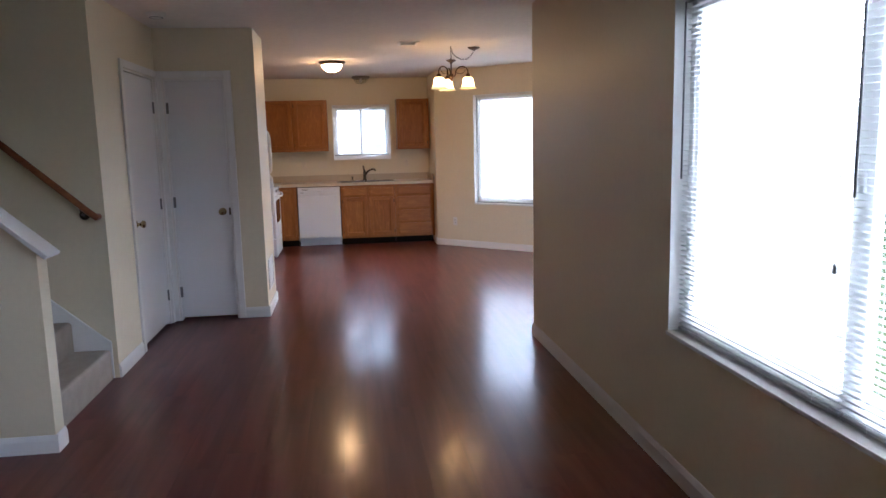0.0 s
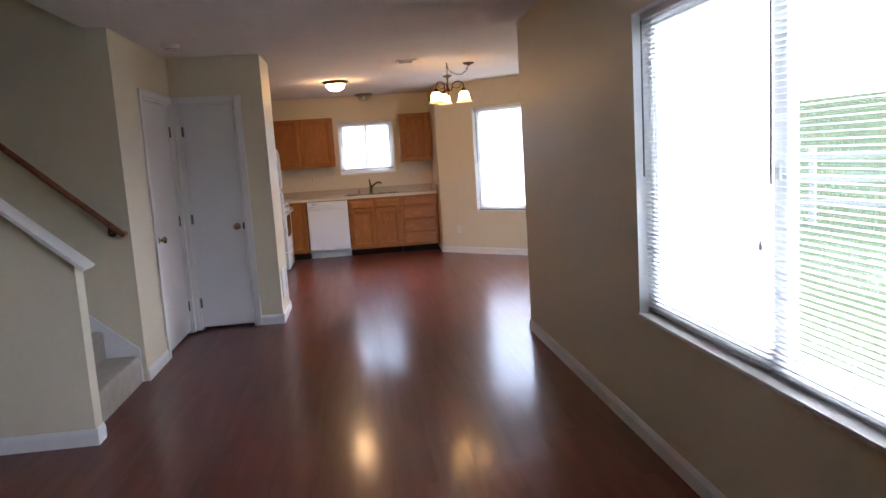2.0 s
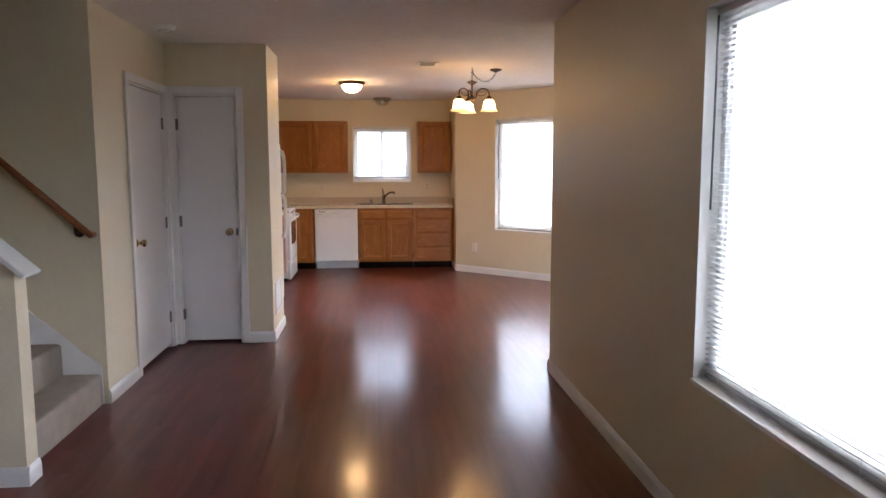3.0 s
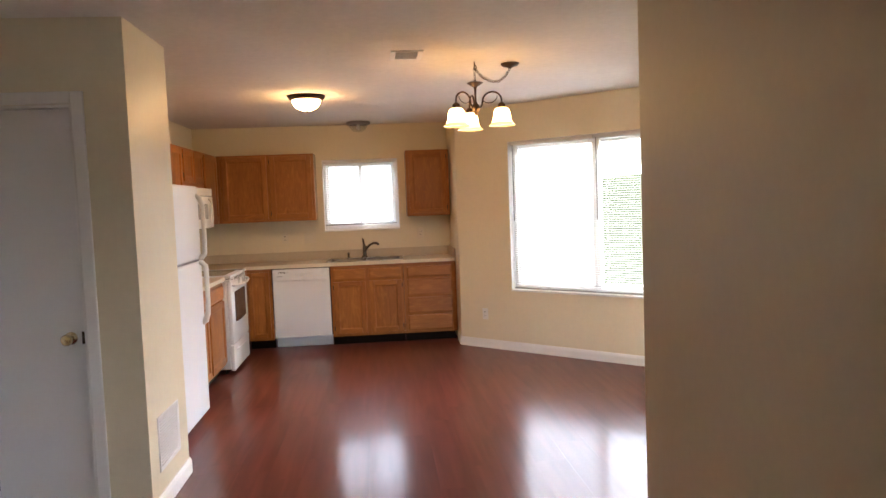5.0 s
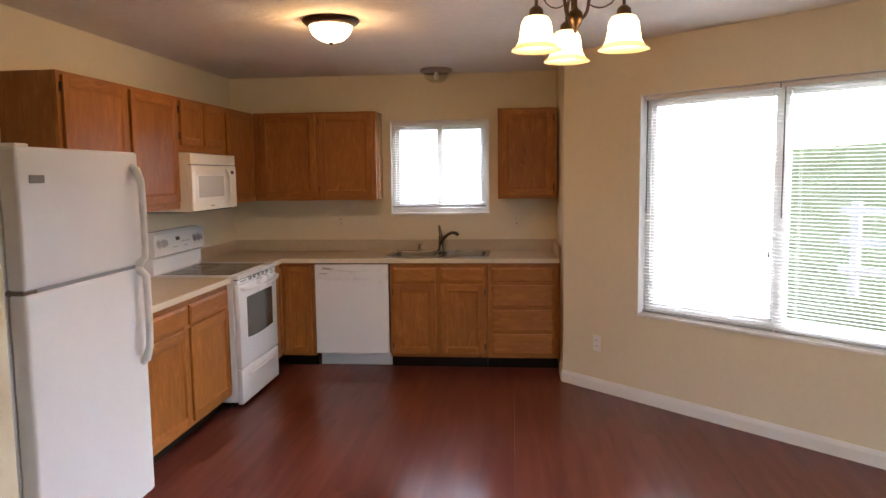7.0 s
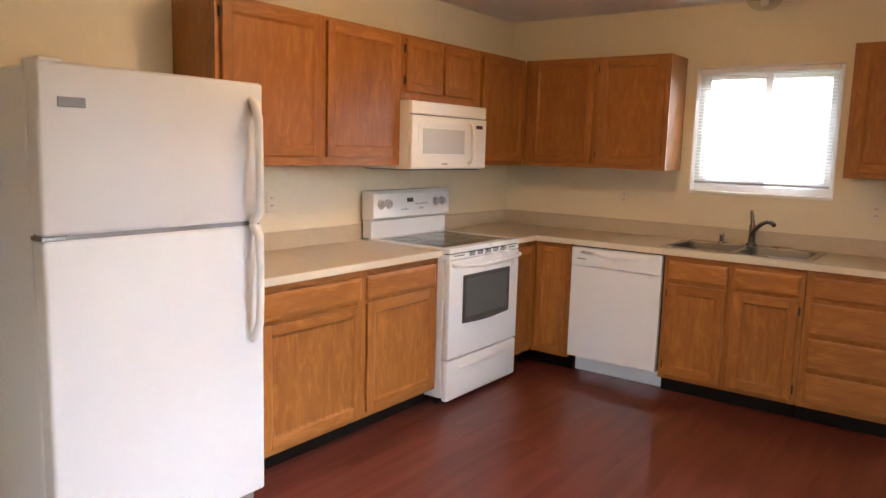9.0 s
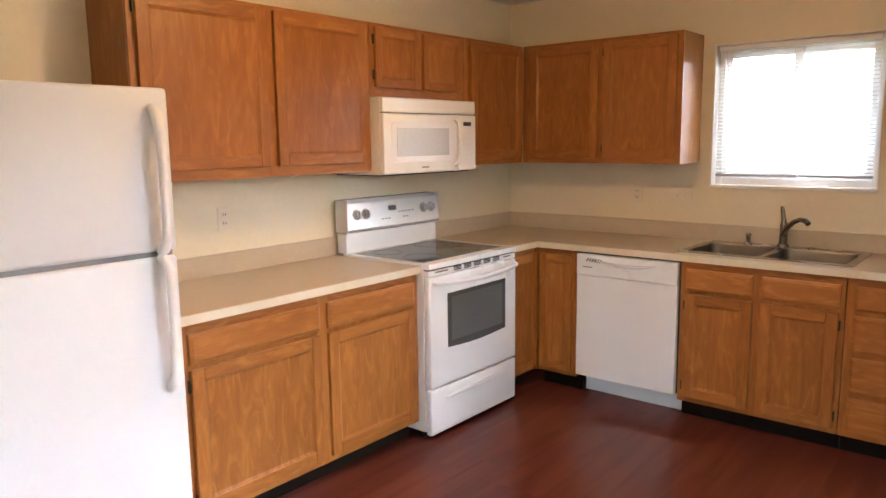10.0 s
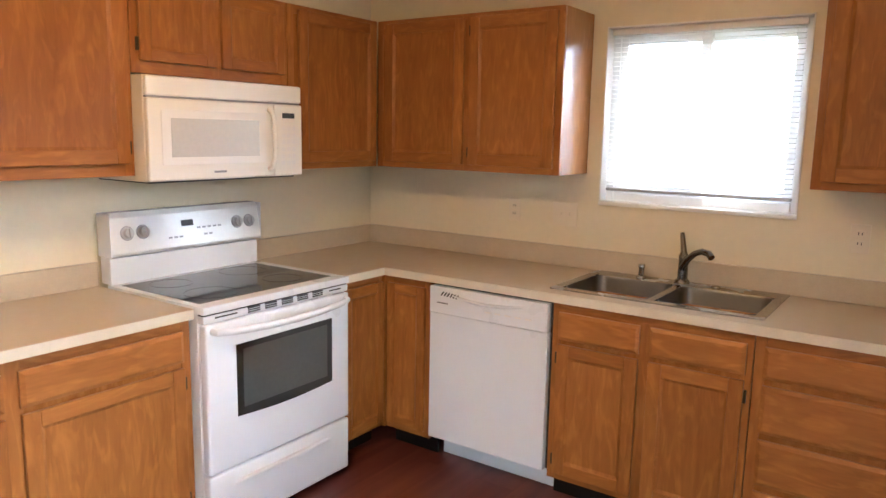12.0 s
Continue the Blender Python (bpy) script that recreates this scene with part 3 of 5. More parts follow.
def blind(m, u0, u1, z0, z1, label, tilt=8.0, drop=0.0, wand=True, group=""):
    """A mini blind: head rail, slats, ladder cords, bottom rail and tilt wand, hung in the window opening."""
    b = tagged(new("mini_blind"), label, "window blind", group)
    b.matrix_world = m @ pose(u0, 0, z0)
    w, h = u1 - u0, z1 - z0
    part("head_rail", boxes((0.002, w - 0.002, 0.036, 0.064, h - 0.028, h - 0.0005), bevel=0.002), PLASTIC, b)
    part("bottom_rail", boxes((0.004, w - 0.004, 0.040, 0.062, drop + 0.004, drop + 0.018), bevel=0.004), RAILSHADE, b, "bottom rail with its shade put in as grey")
    bm = bmesh.new()
    t = radians(tilt)
    prof = [(-0.0125, -0.0012), (-0.006, 0.0006), (0.0, 0.0012), (0.006, 0.0006), (0.0125, -0.0012)]
    rows = [[bm.verts.new((x, 0.051 + y * math.cos(t) - z * math.sin(t), y * math.sin(t) + z * math.cos(t) + dz)) for x in (0.004, w - 0.004)] for dz in (0.0, 0.0005) for y, z in prof]
    n = len(prof)
    for a, c in zip(rows[:n], rows[1:n]):
        bm.faces.new((a[0], a[1], c[1], c[0]))
    for a, c in zip(rows[n:], rows[n + 1:]):
        bm.faces.new((a[0], c[0], c[1], a[1]))
    first = None
    count = int((h - 0.05 - drop) / 0.0212)
    for k in range(count):
        z = drop + 0.034 + k * 0.0212
        if first is None:
            first = part("slat", bm, SLAT, b)
            first.location = (0, 0, z)
        else:
            s = new("slat", first.data)
            s.parent, s.location = b, (0, 0, z)
    for x in (0.12, w - 0.12):
        cord = bmesh.new()
        for y in (0.0375, 0.0645):
            sweep(cord, [(x, y, drop + 0.01), (x, y, h - 0.02)], 0.0007, 4)
        part("ladder_cord", cord, PLASTIC, b)
    if wand:
        bm = bmesh.new()
        sweep(bm, [(0.03, 0.028, h - 0.03), (0.032, 0.024, h * 0.47)], 0.0042, 6)
        part("tilt_wand", bm, WAND, b, "thin clear tilt wand coloured dark as if backlit")
        bm = bmesh.new()
        sweep(bm, [(w - 0.03, 0.030, h - 0.03), (w - 0.032, 0.026, h * 0.33)], 0.0009, 4)
        lathe(bm, [(0.002, 0.0), (0.006, -0.008), (0.007, -0.03), (0.0, -0.032)], 8, (w - 0.032, 0.026, h * 0.33))
        part("pull_cord", bm, GREY, b, "pull cord with a small tassel")
    return b


ML = pose(XR, YR, 0, 0, 0, -90)
MD = pose(XN, YN, 0, 0, 0, SLANT)
MK = pose(0, YK, 0)
slider_window("window_1", ML, *LW, "large white vinyl sliding window in the living room wall")
slider_window("window_2", MD, *DW, "large white vinyl sliding window in the dining corner")
slider_window("window_4", pose(XE + TH, YR, 0, 0, 0, 180), *PD, "tall white vinyl sliding patio window beside the dining area")
slider_window("window_3", MK, *KW, "small white vinyl sliding window over the kitchen sink", 0.046)
for M, W in ((ML, LW), (MD, DW)):
    c = (W[0] + W[1]) / 2
    blind(M, W[0] + 0.009, c - 0.002, W[2] + 0.02, W[3] - 0.008, "lowered white vinyl mini blind with open slats", 1, group="mini blinds in the windows")
    blind(M, c + 0.002, W[1] - 0.009, W[2] + 0.02, W[3] - 0.008, "lowered white vinyl mini blind with open slats", 0, group="mini blinds in the windows")
blind(MK, KW[0] + 0.010, KW[1] - 0.03, KW[2] + 0.02, KW[3] - 0.008, "white vinyl mini blind lowered over the sink window", 3, 0.045, False, group="mini blinds in the windows")

# ---- stairs, half wall, handrail ----
RISE, RUN, X0 = 0.195, 0.222, 0.068
stairs = thing("staircase", (X0, YH1 + 0.005, 0), 0, "straight flight of stairs covered in beige carpet", "stairs", kind="structure")
for k in range(12):
    x1, z1 = -k * RUN, (k + 1) * RISE
    bm = boxes((x1 - RUN - 0.03, x1, 0, YS - YH1 - 0.025, z1 - RISE, z1), bevel=0.0)
    es = [e for e in bm.edges if all(abs(v.co.x - x1) < 1e-5 and abs(v.co.z - z1) < 1e-5 for v in e.verts)]
    bmesh.ops.bevel(bm, geom=es, offset=0.025, segments=4, profile=0.5, affect="EDGES")
    part("carpeted_step", bm, CARPET, stairs, smooth=True)
bm = bmesh.new()
poly = [(0.075, 0.0), (0.075, 0.245), (0.03, 0.28), (-2.65, 0.28 + 2.68 * RISE / RUN), (-2.65, 2.25)]
front = [bm.verts.new((x, YS - 0.016, z)) for x, z in poly]
back = [bm.verts.new((x, YS - 0.001, z)) for x, z in poly]
bm.faces.new(front)
bm.faces.new(back[::-1])
for k in range(len(poly)):
    q = (k + 1) % len(poly)
    bm.faces.new((front[k], back[k], back[q], front[q]))
structure("trim", bm, TRIM, "white painted stair skirt board", "stair trim")

S = 0.9
ptop = lambda x: 1.005 + (XHW - x) * S
bm = bmesh.new()
poly = [(XHW, 0.0), (XHW, ptop(XHW)), (XHW - (CEIL - 1.005) / S, CEIL), (XL, CEIL), (XL, 0.0)]
front = [bm.verts.new((x, YH0, z)) for x, z in poly]
back = [bm.verts.new((x, YH1, z)) for x, z in poly]
bm.faces.new(front)
bm.faces.new(back[::-1])
for k in range(len(poly)):
    q = (k + 1) % len(poly)
    bm.faces.new((front[k], back[k], back[q], front[q]))
structure("wall_stair_half", bm, PAINT, "cream painted sloping half wall beside the stairs", "wall")
bm = bmesh.new()
ang = math.atan(S)
L = (CEIL - 1.005) / math.sin(ang) - 0.03
box(bm, 0, L, -0.028, 0.138, 0.0, 0.024, bevel=0.005)
sa, ca = math.sin(ang), math.cos(ang)
bm.transform(Matrix(((-ca, 0, sa, XHW + 0.045), (0, 1, 0, YH0), (sa, 0, ca, ptop(XHW + 0.045) + 0.003), (0, 0, 0, 1))))
structure("half_wall_cap", bm, TRIM, "white painted wooden cap on the sloping half wall", "wall cap")
baseboard(XL, YH0, 0, XHW - XL + 0.015)
baseboard(XHW, YH0, 90, YH1 - YH0)

rail = thing("handrail", (0.075, YS, 1.06), 0, "dark stained round wooden handrail on the stair wall", "handrail")
bm = bmesh.new()
sweep(bm, [(0.0, -0.03, 0.003), (0.0, -0.065, 0.0), (-0.03, -0.07, 0.025), (-2.4, -0.07, 0.025 + 2.37 * 0.91)], 0.021, 12)
part("rail", bm, RAILWOOD, rail, smooth=True)
for x in (-0.09, -1.1, -2.1):
    bm = bmesh.new()
    z = 0.0 - x * 0.91
    sweep(bm, [(x, -0.07, z - 0.015), (x, -0.06, z - 0.055), (x, -0.03, z - 0.07), (x, -0.001, z - 0.07)], 0.007, 8)
    br = part("bracket", bm, HINGE, rail, "dark metal rail bracket", smooth=True)
    bm = bmesh.new()
    lathe(bm, [(0.0, 0.001), (0.032, 0.001), (0.03, 0.008), (0.0, 0.012)], 18, cap=False)
    bm.transform(pose(x, 0, z - 0.07, 90))
    part("rosette", bm, HINGE, br, smooth=True)

# lapped siding on the outside of the dining bay
bm = bmesh.new()
for k in range(21):
    z = -0.25 + k * 0.13
    beside = z + 0.135 > PD[2] and z < PD[3]
    ends = ((XR + TH + 0.002, XE + TH - PD[1]), (XE + TH - PD[0], XE + TH + 0.03)) if beside else ((XR + TH + 0.002, XE + TH + 0.03),)
    for xa, xb in ends:
        q = [bm.verts.new(p) for p in ((xa, YR - TH - 0.030, z), (xb, YR - TH - 0.030, z), (xb, YR - TH - 0.012, z + 0.135), (xa, YR - TH - 0.012, z + 0.135))]
        bm.faces.new(q)
        w = [bm.verts.new(v.co + Vector((0, 0.008, 0))) for v in q]
        bm.faces.new(w[::-1])
        for a in range(4):
            c = (a + 1) % 4
            bm.faces.new((q[a], w[a], w[c], q[c]))
siding = structure("exterior_siding", bm, SIDING, "white lapped siding outside the dining bay", "siding")


# ---- kitchen cabinets ----
def panel_door(parent, x0, x1, z0, z1, y, hinge="", name="door", stile=0.052):
    """A flat-panel oak door standing 19 mm proud of the face frame at y (front towards -y)."""
    w, t = stile, 0.019
    bm = bmesh.new()
    a0, a1, b0, b1 = x0 + w - 0.001, x1 - w + 0.001, z0 + w - 0.001, z1 - w + 0.001
    s = 0.012
    outer = [bm.verts.new((x, y - t + 0.003, z)) for x, z in ((a0, b0), (a1, b0), (a1, b1), (a0, b1))]
    inner = [bm.verts.new((x, y - t + 0.0095, z)) for x, z in ((a0 + s, b0 + s), (a1 - s, b0 + s), (a1 - s, b1 - s), (a0 + s, b1 - s))]
    back = [bm.verts.new((x, y - 0.003, z)) for x, z in ((a0, b0), (a1, b0), (a1, b1), (a0, b1))]
    bm.faces.new(inner)
    bm.faces.new(back[::-1])
    for k in range(4):
        q = (k + 1) % 4
        bm.faces.new((outer[k], outer[q], inner[q], inner[k]))
        bm.faces.new((outer[k], back[k], back[q], outer[q]))
    door = part(name, bm, OAK_V, parent)
    for a, b, lo, hi, m, dy, nm in ((x0, x0 + w, z0, z1, OAK_V, 0, "stile"), (x1 - w, x1, z0, z1, OAK_V, 0, "stile"), (x0 + w, x1 - w, z0, z0 + w, OAK_H, 0.0004, "rail"), (x0 + w, x1 - w, z1 - w, z1, OAK_H, 0.0004, "rail")):
        part(nm, boxes((a, b, y - t + dy, y - 0.001, lo, hi), bevel=0.0035), m, door)
    if hinge:
        hx = x0 - 0.005 if hinge == "l" else x1 + 0.005
        for z in (z0 + 0.06, z1 - 0.06):
            part("hinge", boxes((hx - 0.005, hx + 0.005, y - 0.012, y - 0.0005, z - 0.024, z + 0.024), bevel=0.002), HINGE, door, "dark exposed hinge")
    return door


def drawer_front(parent, x0, x1, z0, z1, y):
    bm = bmesh.new()
    t, s = 0.019, 0.014
    outer = [bm.verts.new((x, y - t + 0.007, z)) for x, z in ((x0, z0), (x1, z0), (x1, z1), (x0, z1))]
    inner = [bm.verts.new((x, y - t, z)) for x, z in ((x0 + s, z0 + s), (x1 - s, z0 + s), (x1 - s, z1 - s), (x0 + s, z1 - s))]
    back = [bm.verts.new((x, y - 0.001, z)) for x, z in ((x0, z0), (x1, z0), (x1, z1), (x0, z1))]
    bm.faces.new(inner)
    bm.faces.new(back[::-1])
    for k in range(4):
        q = (k + 1) % 4
        bm.faces.new((outer[k], outer[q], inner[q], inner[k]))
        bm.faces.new((outer[k], back[k], back[q], outer[q]))
    return part("drawer_front", bm, OAK_H, parent)


def cabinet(name, at, rz, w, depth, z0, z1, label, group, base):
    """A cabinet unit: local x along the wall, back at y = 0, front at -depth."""
    c = thing(name, at, rz, label, "cabinet", group)
    lo = z0 + 0.1 if base else z0
    part("body", boxes((0.002, w - 0.002, -depth + 0.003, -0.002, lo + 0.0005, z1 - 0.0005)), OAK_END, c)
    for a, b, lo2, hi2, m in ((0.001, 0.038, lo, z1, OAK_V), (w - 0.038, w - 0.001, lo, z1, OAK_V), (0.038, w - 0.038, lo, lo + 0.045, OAK_H), (0.038, w - 0.038, z1 - 0.04, z1, OAK_H)):
        part("frame_rail" if m is OAK_H else "frame_stile", boxes((a, b, -depth + (0.0003 if m is OAK_H else 0), -depth + 0.019, lo2, hi2), bevel=0.0015), m, c)
    if base:
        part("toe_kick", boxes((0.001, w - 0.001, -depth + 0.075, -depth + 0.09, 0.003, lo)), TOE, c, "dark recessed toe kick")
    return c


BG, UG = "oak base cabinets", "oak wall cabinets"
D, CT = 0.61, 0.868   # base depth, top of the base cabinets
UZ0, UZ1, UD = 1.367, 2.105, 0.31

# left run, turned so that the fronts face +x
c = cabinet("base_cabinet", (XK, 7.985, 0), 90, 1.305, D, 0, CT, "honey oak base cabinet with two doors and two drawers", BG, True)
part("stile", boxes((0.655, 0.72, -D, -D + 0.019, 0.1, CT), bevel=0.0015), OAK_V, c)
for a, b, h in ((0.045, 0.665, "l"), (0.71, 1.27, "r")):
    drawer_front(c, a, b, 0.715, 0.83, -D)
    panel_door(c, a, b, 0.13, 0.695, -D, h)
c = cabinet("corner_base_cabinet", (XK, 10.065, 0), 90, 0.325, D, 0, CT, "honey oak corner cabinet beside the range", BG, True)
panel_door(c, 0.03, 0.305, 0.13, 0.835, -D, stile=0.045)
c = cabinet("corner_base_cabinet", (0.632, YK, 0), 0, 0.262, D, 0, CT, "honey oak corner cabinet beside the dishwasher", BG, True)
panel_door(c, 0.012, 0.235, 0.13, 0.835, -D, stile=0.045)
part("filler_post", boxes((-0.045, 0.0, -D - 0.017, -D + 0.02, 0.1, CT), bevel=0.002), OAK_V, c)
c = cabinet("sink_base_cabinet", (1.518, YK, 0), 0, 0.785, D, 0, 0.84, "honey oak sink cabinet with two doors and false drawers", BG, True)
part("top_rail", boxes((0.001, 0.784, -D, -D + 0.019, 0.84, CT)), OAK_H, c)
part("stile", boxes((0.36, 0.425, -D, -D + 0.019, 0.1, 0.84), bevel=0.0015), OAK_V, c)
for a, b, h in ((0.03, 0.372, "l"), (0.413, 0.762, "r")):
    drawer_front(c, a, b, 0.715, 0.83, -D)
    panel_door(c, a, b, 0.13, 0.695, -D, h)
c = cabinet("drawer_base_cabinet", (2.305, YK, 0), 0, 0.555, D, 0, CT, "honey oak base cabinet with four drawers", BG, True)
for a, b in ((0.715, 0.83), (0.515, 0.69), (0.32, 0.49), (0.13, 0.295)):
    drawer_front(c, 0.035, 0.525, a, b, -D)
part("filler_strip", boxes((0.555, 0.572, -D + 0.002, -D + 0.02, 0.1, CT)), OAK_V, c)

c = cabinet("wall_cabinet", (XK, 8.045, 0), 90, 1.25, UD, UZ0, UZ1, "honey oak double wall cabinet beside the refrigerator", UG, False)
part("stile", boxes((0.60, 0.665, -UD, -UD + 0.019, UZ0, UZ1), bevel=0.0015), OAK_V, c)
panel_door(c, 0.03, 0.615, UZ0 + 0.045, UZ1 - 0.02, -UD, "l")
panel_door(c, 0.66, 1.225, UZ0 + 0.045, UZ1 - 0.02, -UD, "r")
c = cabinet("wall_cabinet", (XK, 9.297, 0), 90, 0.765, UD, 1.745, UZ1, "short honey oak wall cabinet over the microwave", UG, False)
part("stile", boxes((0.355, 0.41, -UD, -UD + 0.019, 1.745, UZ1), bevel=0.0015), OAK_V, c)
panel_door(c, 0.03, 0.367, 1.79, UZ1 - 0.02, -UD, "l", stile=0.045)
panel_door(c, 0.40, 0.735, 1.79, UZ1 - 0.02, -UD, "", stile=0.045)
c = cabinet("wall_cabinet", (XK, 10.065, 0), 90, 0.622, UD, UZ0, UZ1, "honey oak corner wall cabinet", UG, False)
panel_door(c, 0.06, 0.60, UZ0 + 0.03, UZ1 - 0.02, -UD)
c = cabinet("wall_cabinet", (0.312, YK, 0), 0, 1.058, UD, UZ0, UZ1, "honey oak double wall cabinet beside the window", UG, False)
part("stile", boxes((0.528, 0.593, -UD, -UD + 0.019, UZ0, UZ1), bevel=0.0015), OAK_V, c)
panel_door(c, 0.063, 0.543, UZ0 + 0.03, UZ1 - 0.02, -UD)
panel_door(c, 0.578, 1.028, UZ0 + 0.03, UZ1 - 0.02, -UD, "l")
c = cabinet("wall_cabinet", (2.385, YK, 0), 0, 0.485, UD, UZ0, UZ1, "single honey oak wall cabinet in the corner", UG, False)
panel_door(c, 0.03, 0.45, UZ0 + 0.03, UZ1 - 0.02, -UD, "r")


# ---- worktops ----
def worktop(name, xs, ys, solid, label):
    w = thing(name, (0, 0, 0), 0, label, "countertop")
    bm = cells(xs, ys, solid, 0.87, 0.906, lambda u, v, z: (u, v, z))
    es = [e for e in bm.edges if len(e.link_faces) == 2 and e.calc_face_angle(0) > 1.0 and all(v.co.z > 0.9 for v in e.verts)]
    bmesh.ops.bevel(bm, geom=es, offset=0.012, segments=3, profile=0.5, affect="EDGES")
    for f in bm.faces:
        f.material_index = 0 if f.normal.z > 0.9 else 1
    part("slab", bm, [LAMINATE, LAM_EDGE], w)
    return w


w = worktop("countertop", [0.002, 0.635], [7.975, 9.293], lambda u, v: True, "beige laminate countertop between refrigerator and range")
part("backsplash", boxes((0.002, 0.022, 7.975, 9.293, 0.906, 1.005), bevel=0.003), LAMINATE, w)
SX0, SX1, SY0, SY1 = 1.505, 2.285, 10.475, 10.93
w = worktop("countertop", [0.002, 0.635, SX0, SX1, 2.874], [10.065, 10.365, SY0, SY1, 10.998],
            lambda u, v: (u < 0.635 or v > 10.365) and not (SX0 < u < SX1 and SY0 < v < SY1), "L-shaped beige laminate countertop round the kitchen corner")
part("backsplash", boxes((0.002, 0.022, 10.065, 10.978, 0.906, 1.005), bevel=0.003), LAMINATE, w)
part("backsplash", boxes((0.002, 2.874, 10.978, 10.998, 0.906, 1.005), bevel=0.003), LAMINATE, w)
part("backsplash", boxes((2.856, 2.876, 10.37, 10.978, 0.906, 1.005), bevel=0.003), LAMINATE, w)

# ---- sink and faucet ----
sink = thing("kitchen_sink", (0, 0, 0.906), 0, "double-bowl stainless steel drop-in sink", "sink")
ax, bx, cy, dy = 1.47, 2.315, 10.445, 10.955
m1, m2 = 1.875, 1.905
bowls = ((1.512, m1), (m2, 2.278))
by0, by1 = 10.482, 10.845
part("rim", cells([ax, 1.512, m1, m2, 2.278, bx], [cy, by0, by1, dy], lambda u, v: not (by0 < v < by1 and (1.512 < u < m1 or m2 < u < 2.278)), 0.0008, 0.007, lambda u, v, z: (u, v, z)), STEEL, sink)
for a, b in bowls:
    bm = bmesh.new()
    rings = []
    for ins, z in ((0.0, 0.0065), (0.004, -0.004), (0.010, -0.15), (0.025, -0.185), (0.055, -0.192)):
        ring = []
        r = 0.05
        for cx, cy2, a0 in ((b - ins - r, by1 - ins - r, 0), (a + ins + r, by1 - ins - r, 90), (a + ins + r, by0 + ins + r, 180), (b - ins - r, by0 + ins + r, 270)):
            for k in range(5):
                t = radians(a0 + 22.5 * k)
                ring.append(bm.verts.new((cx + r * math.cos(t), cy2 + r * math.sin(t), z)))
        rings.append(ring)
    for p, q in zip(rings, rings[1:]):
        for k in range(20):
            bm.faces.new((p[k], p[(k + 1) % 20], q[(k + 1) % 20], q[k]))
    bm.faces.new(rings[-1])
    bowl = part("bowl", bm, BOWLSHADE, sink, smooth=True)
    bm = bmesh.new()
    lathe(bm, [(0.0, 0.004), (0.02, 0.003), (0.04, 0.005), (0.045, 0.001), (0.0, 0.0)], 20, ((a + b) / 2, (by0 + by1) / 2, -0.192), cap=False)
    part("drain", bm, GREY, bowl, smooth=True)
fau = thing("kitchen_faucet", (1.885, 10.905, 0.913), 0, "dark metal single-lever kitchen faucet on the sink", "faucet")
bm = bmesh.new()
lathe(bm, [(0.0, 0.0), (0.033, 0.0), (0.031, 0.012), (0.022, 0.02), (0.02, 0.10), (0.022, 0.12), (0.016, 0.135), (0.0, 0.137)], 20, cap=False)
part("faucet_body", bm, NICKEL, fau, smooth=True)
bm = bmesh.new()
sweep(bm, [(0.0, -0.012, 0.07), (0.03, -0.045, 0.115), (0.07, -0.085, 0.15), (0.11, -0.125, 0.168), (0.145, -0.155, 0.165), (0.16, -0.168, 0.152)], [0.016, 0.0145, 0.013, 0.013, 0.0145, 0.014], 12)
part("spout", bm, NICKEL, fau, smooth=True)
bm = bmesh.new()
sweep(bm, [(0.0, 0.0, 0.13), (-0.006, 0.006, 0.16), (-0.014, 0.012, 0.20), (-0.018, 0.014, 0.222)], [0.015, 0.012, 0.011, 0.008], 12)
part("lever", bm, NICKEL, fau, smooth=True)
sp = thing("side_sprayer", (1.70, 10.905, 0.913), 0, "small steel sprayer holder on the sink rim", "sprayer")
bm = bmesh.new()
lathe(bm, [(0.0, 0.0), (0.022, 0.0), (0.02, 0.01), (0.013, 0.014), (0.012, 0.045), (0.016, 0.05), (0.015, 0.062), (0.0, 0.065)], 16, cap=False)
part("sprayer_holder", bm, STEEL, sp, smooth=True)
hc = thing("hole_cover", (2.03, 10.905, 0.913), 0, "small round steel hole cover on the sink rim", "sink fitting")
bm = bmesh.new()
lathe(bm, [(0.0, 0.0), (0.02, 0.0), (0.018, 0.006), (0.0, 0.009)], 16, cap=False)
part("cap", bm, STEEL, hc, smooth=True)

# ---- refrigerator ----
fr = thing("refrigerator", (-0.012, 7.09, 0), 90, "white top-freezer refrigerator standing beside the partition", "refrigerator")
FW, FH = 0.835, 1.695
part("body", boxes((0.004, FW - 0.004, -0.70, -0.02, 0.02, FH - 0.012), bevel=0.008), FRIDGE, fr)
part("base_grille", boxes((0.01, FW - 0.01, -0.72, -0.70, 0.004, 0.055), bevel=0.003), GREY, fr)
for nm, z0, z1 in (("freezer_door", 1.172, FH), ("fresh_food_door", 0.065, 1.155)):
    dr = part(nm, boxes((0, FW, -0.782, -0.708, z0, z1), bevel=0.014, seg=4), FRIDGE, fr, smooth=True)
    bm = bmesh.new()
    x = FW - 0.055
    if nm == "freezer_door":
        pts = [(x, -0.778, 1.63), (x, -0.803, 1.61), (x, -0.82, 1.56), (x, -0.825, 1.45), (x, -0.825, 1.30), (x, -0.822, 1.21), (x, -0.796, 1.182), (x, -0.778, 1.18)]
    else:
        pts = [(x, -0.778, 1.148), (x, -0.796, 1.145), (x, -0.822, 1.12), (x, -0.825, 1.02), (x, -0.825, 0.87), (x, -0.82, 0.78), (x, -0.803, 0.73), (x, -0.778, 0.71)]
    sweep(bm, pts, [0.016, 0.019, 0.017, 0.015, 0.015, 0.016, 0.019, 0.016], 12, flat=1.25)
    part("handle", bm, PLASTIC, dr, "bowed white plastic handle", smooth=True)
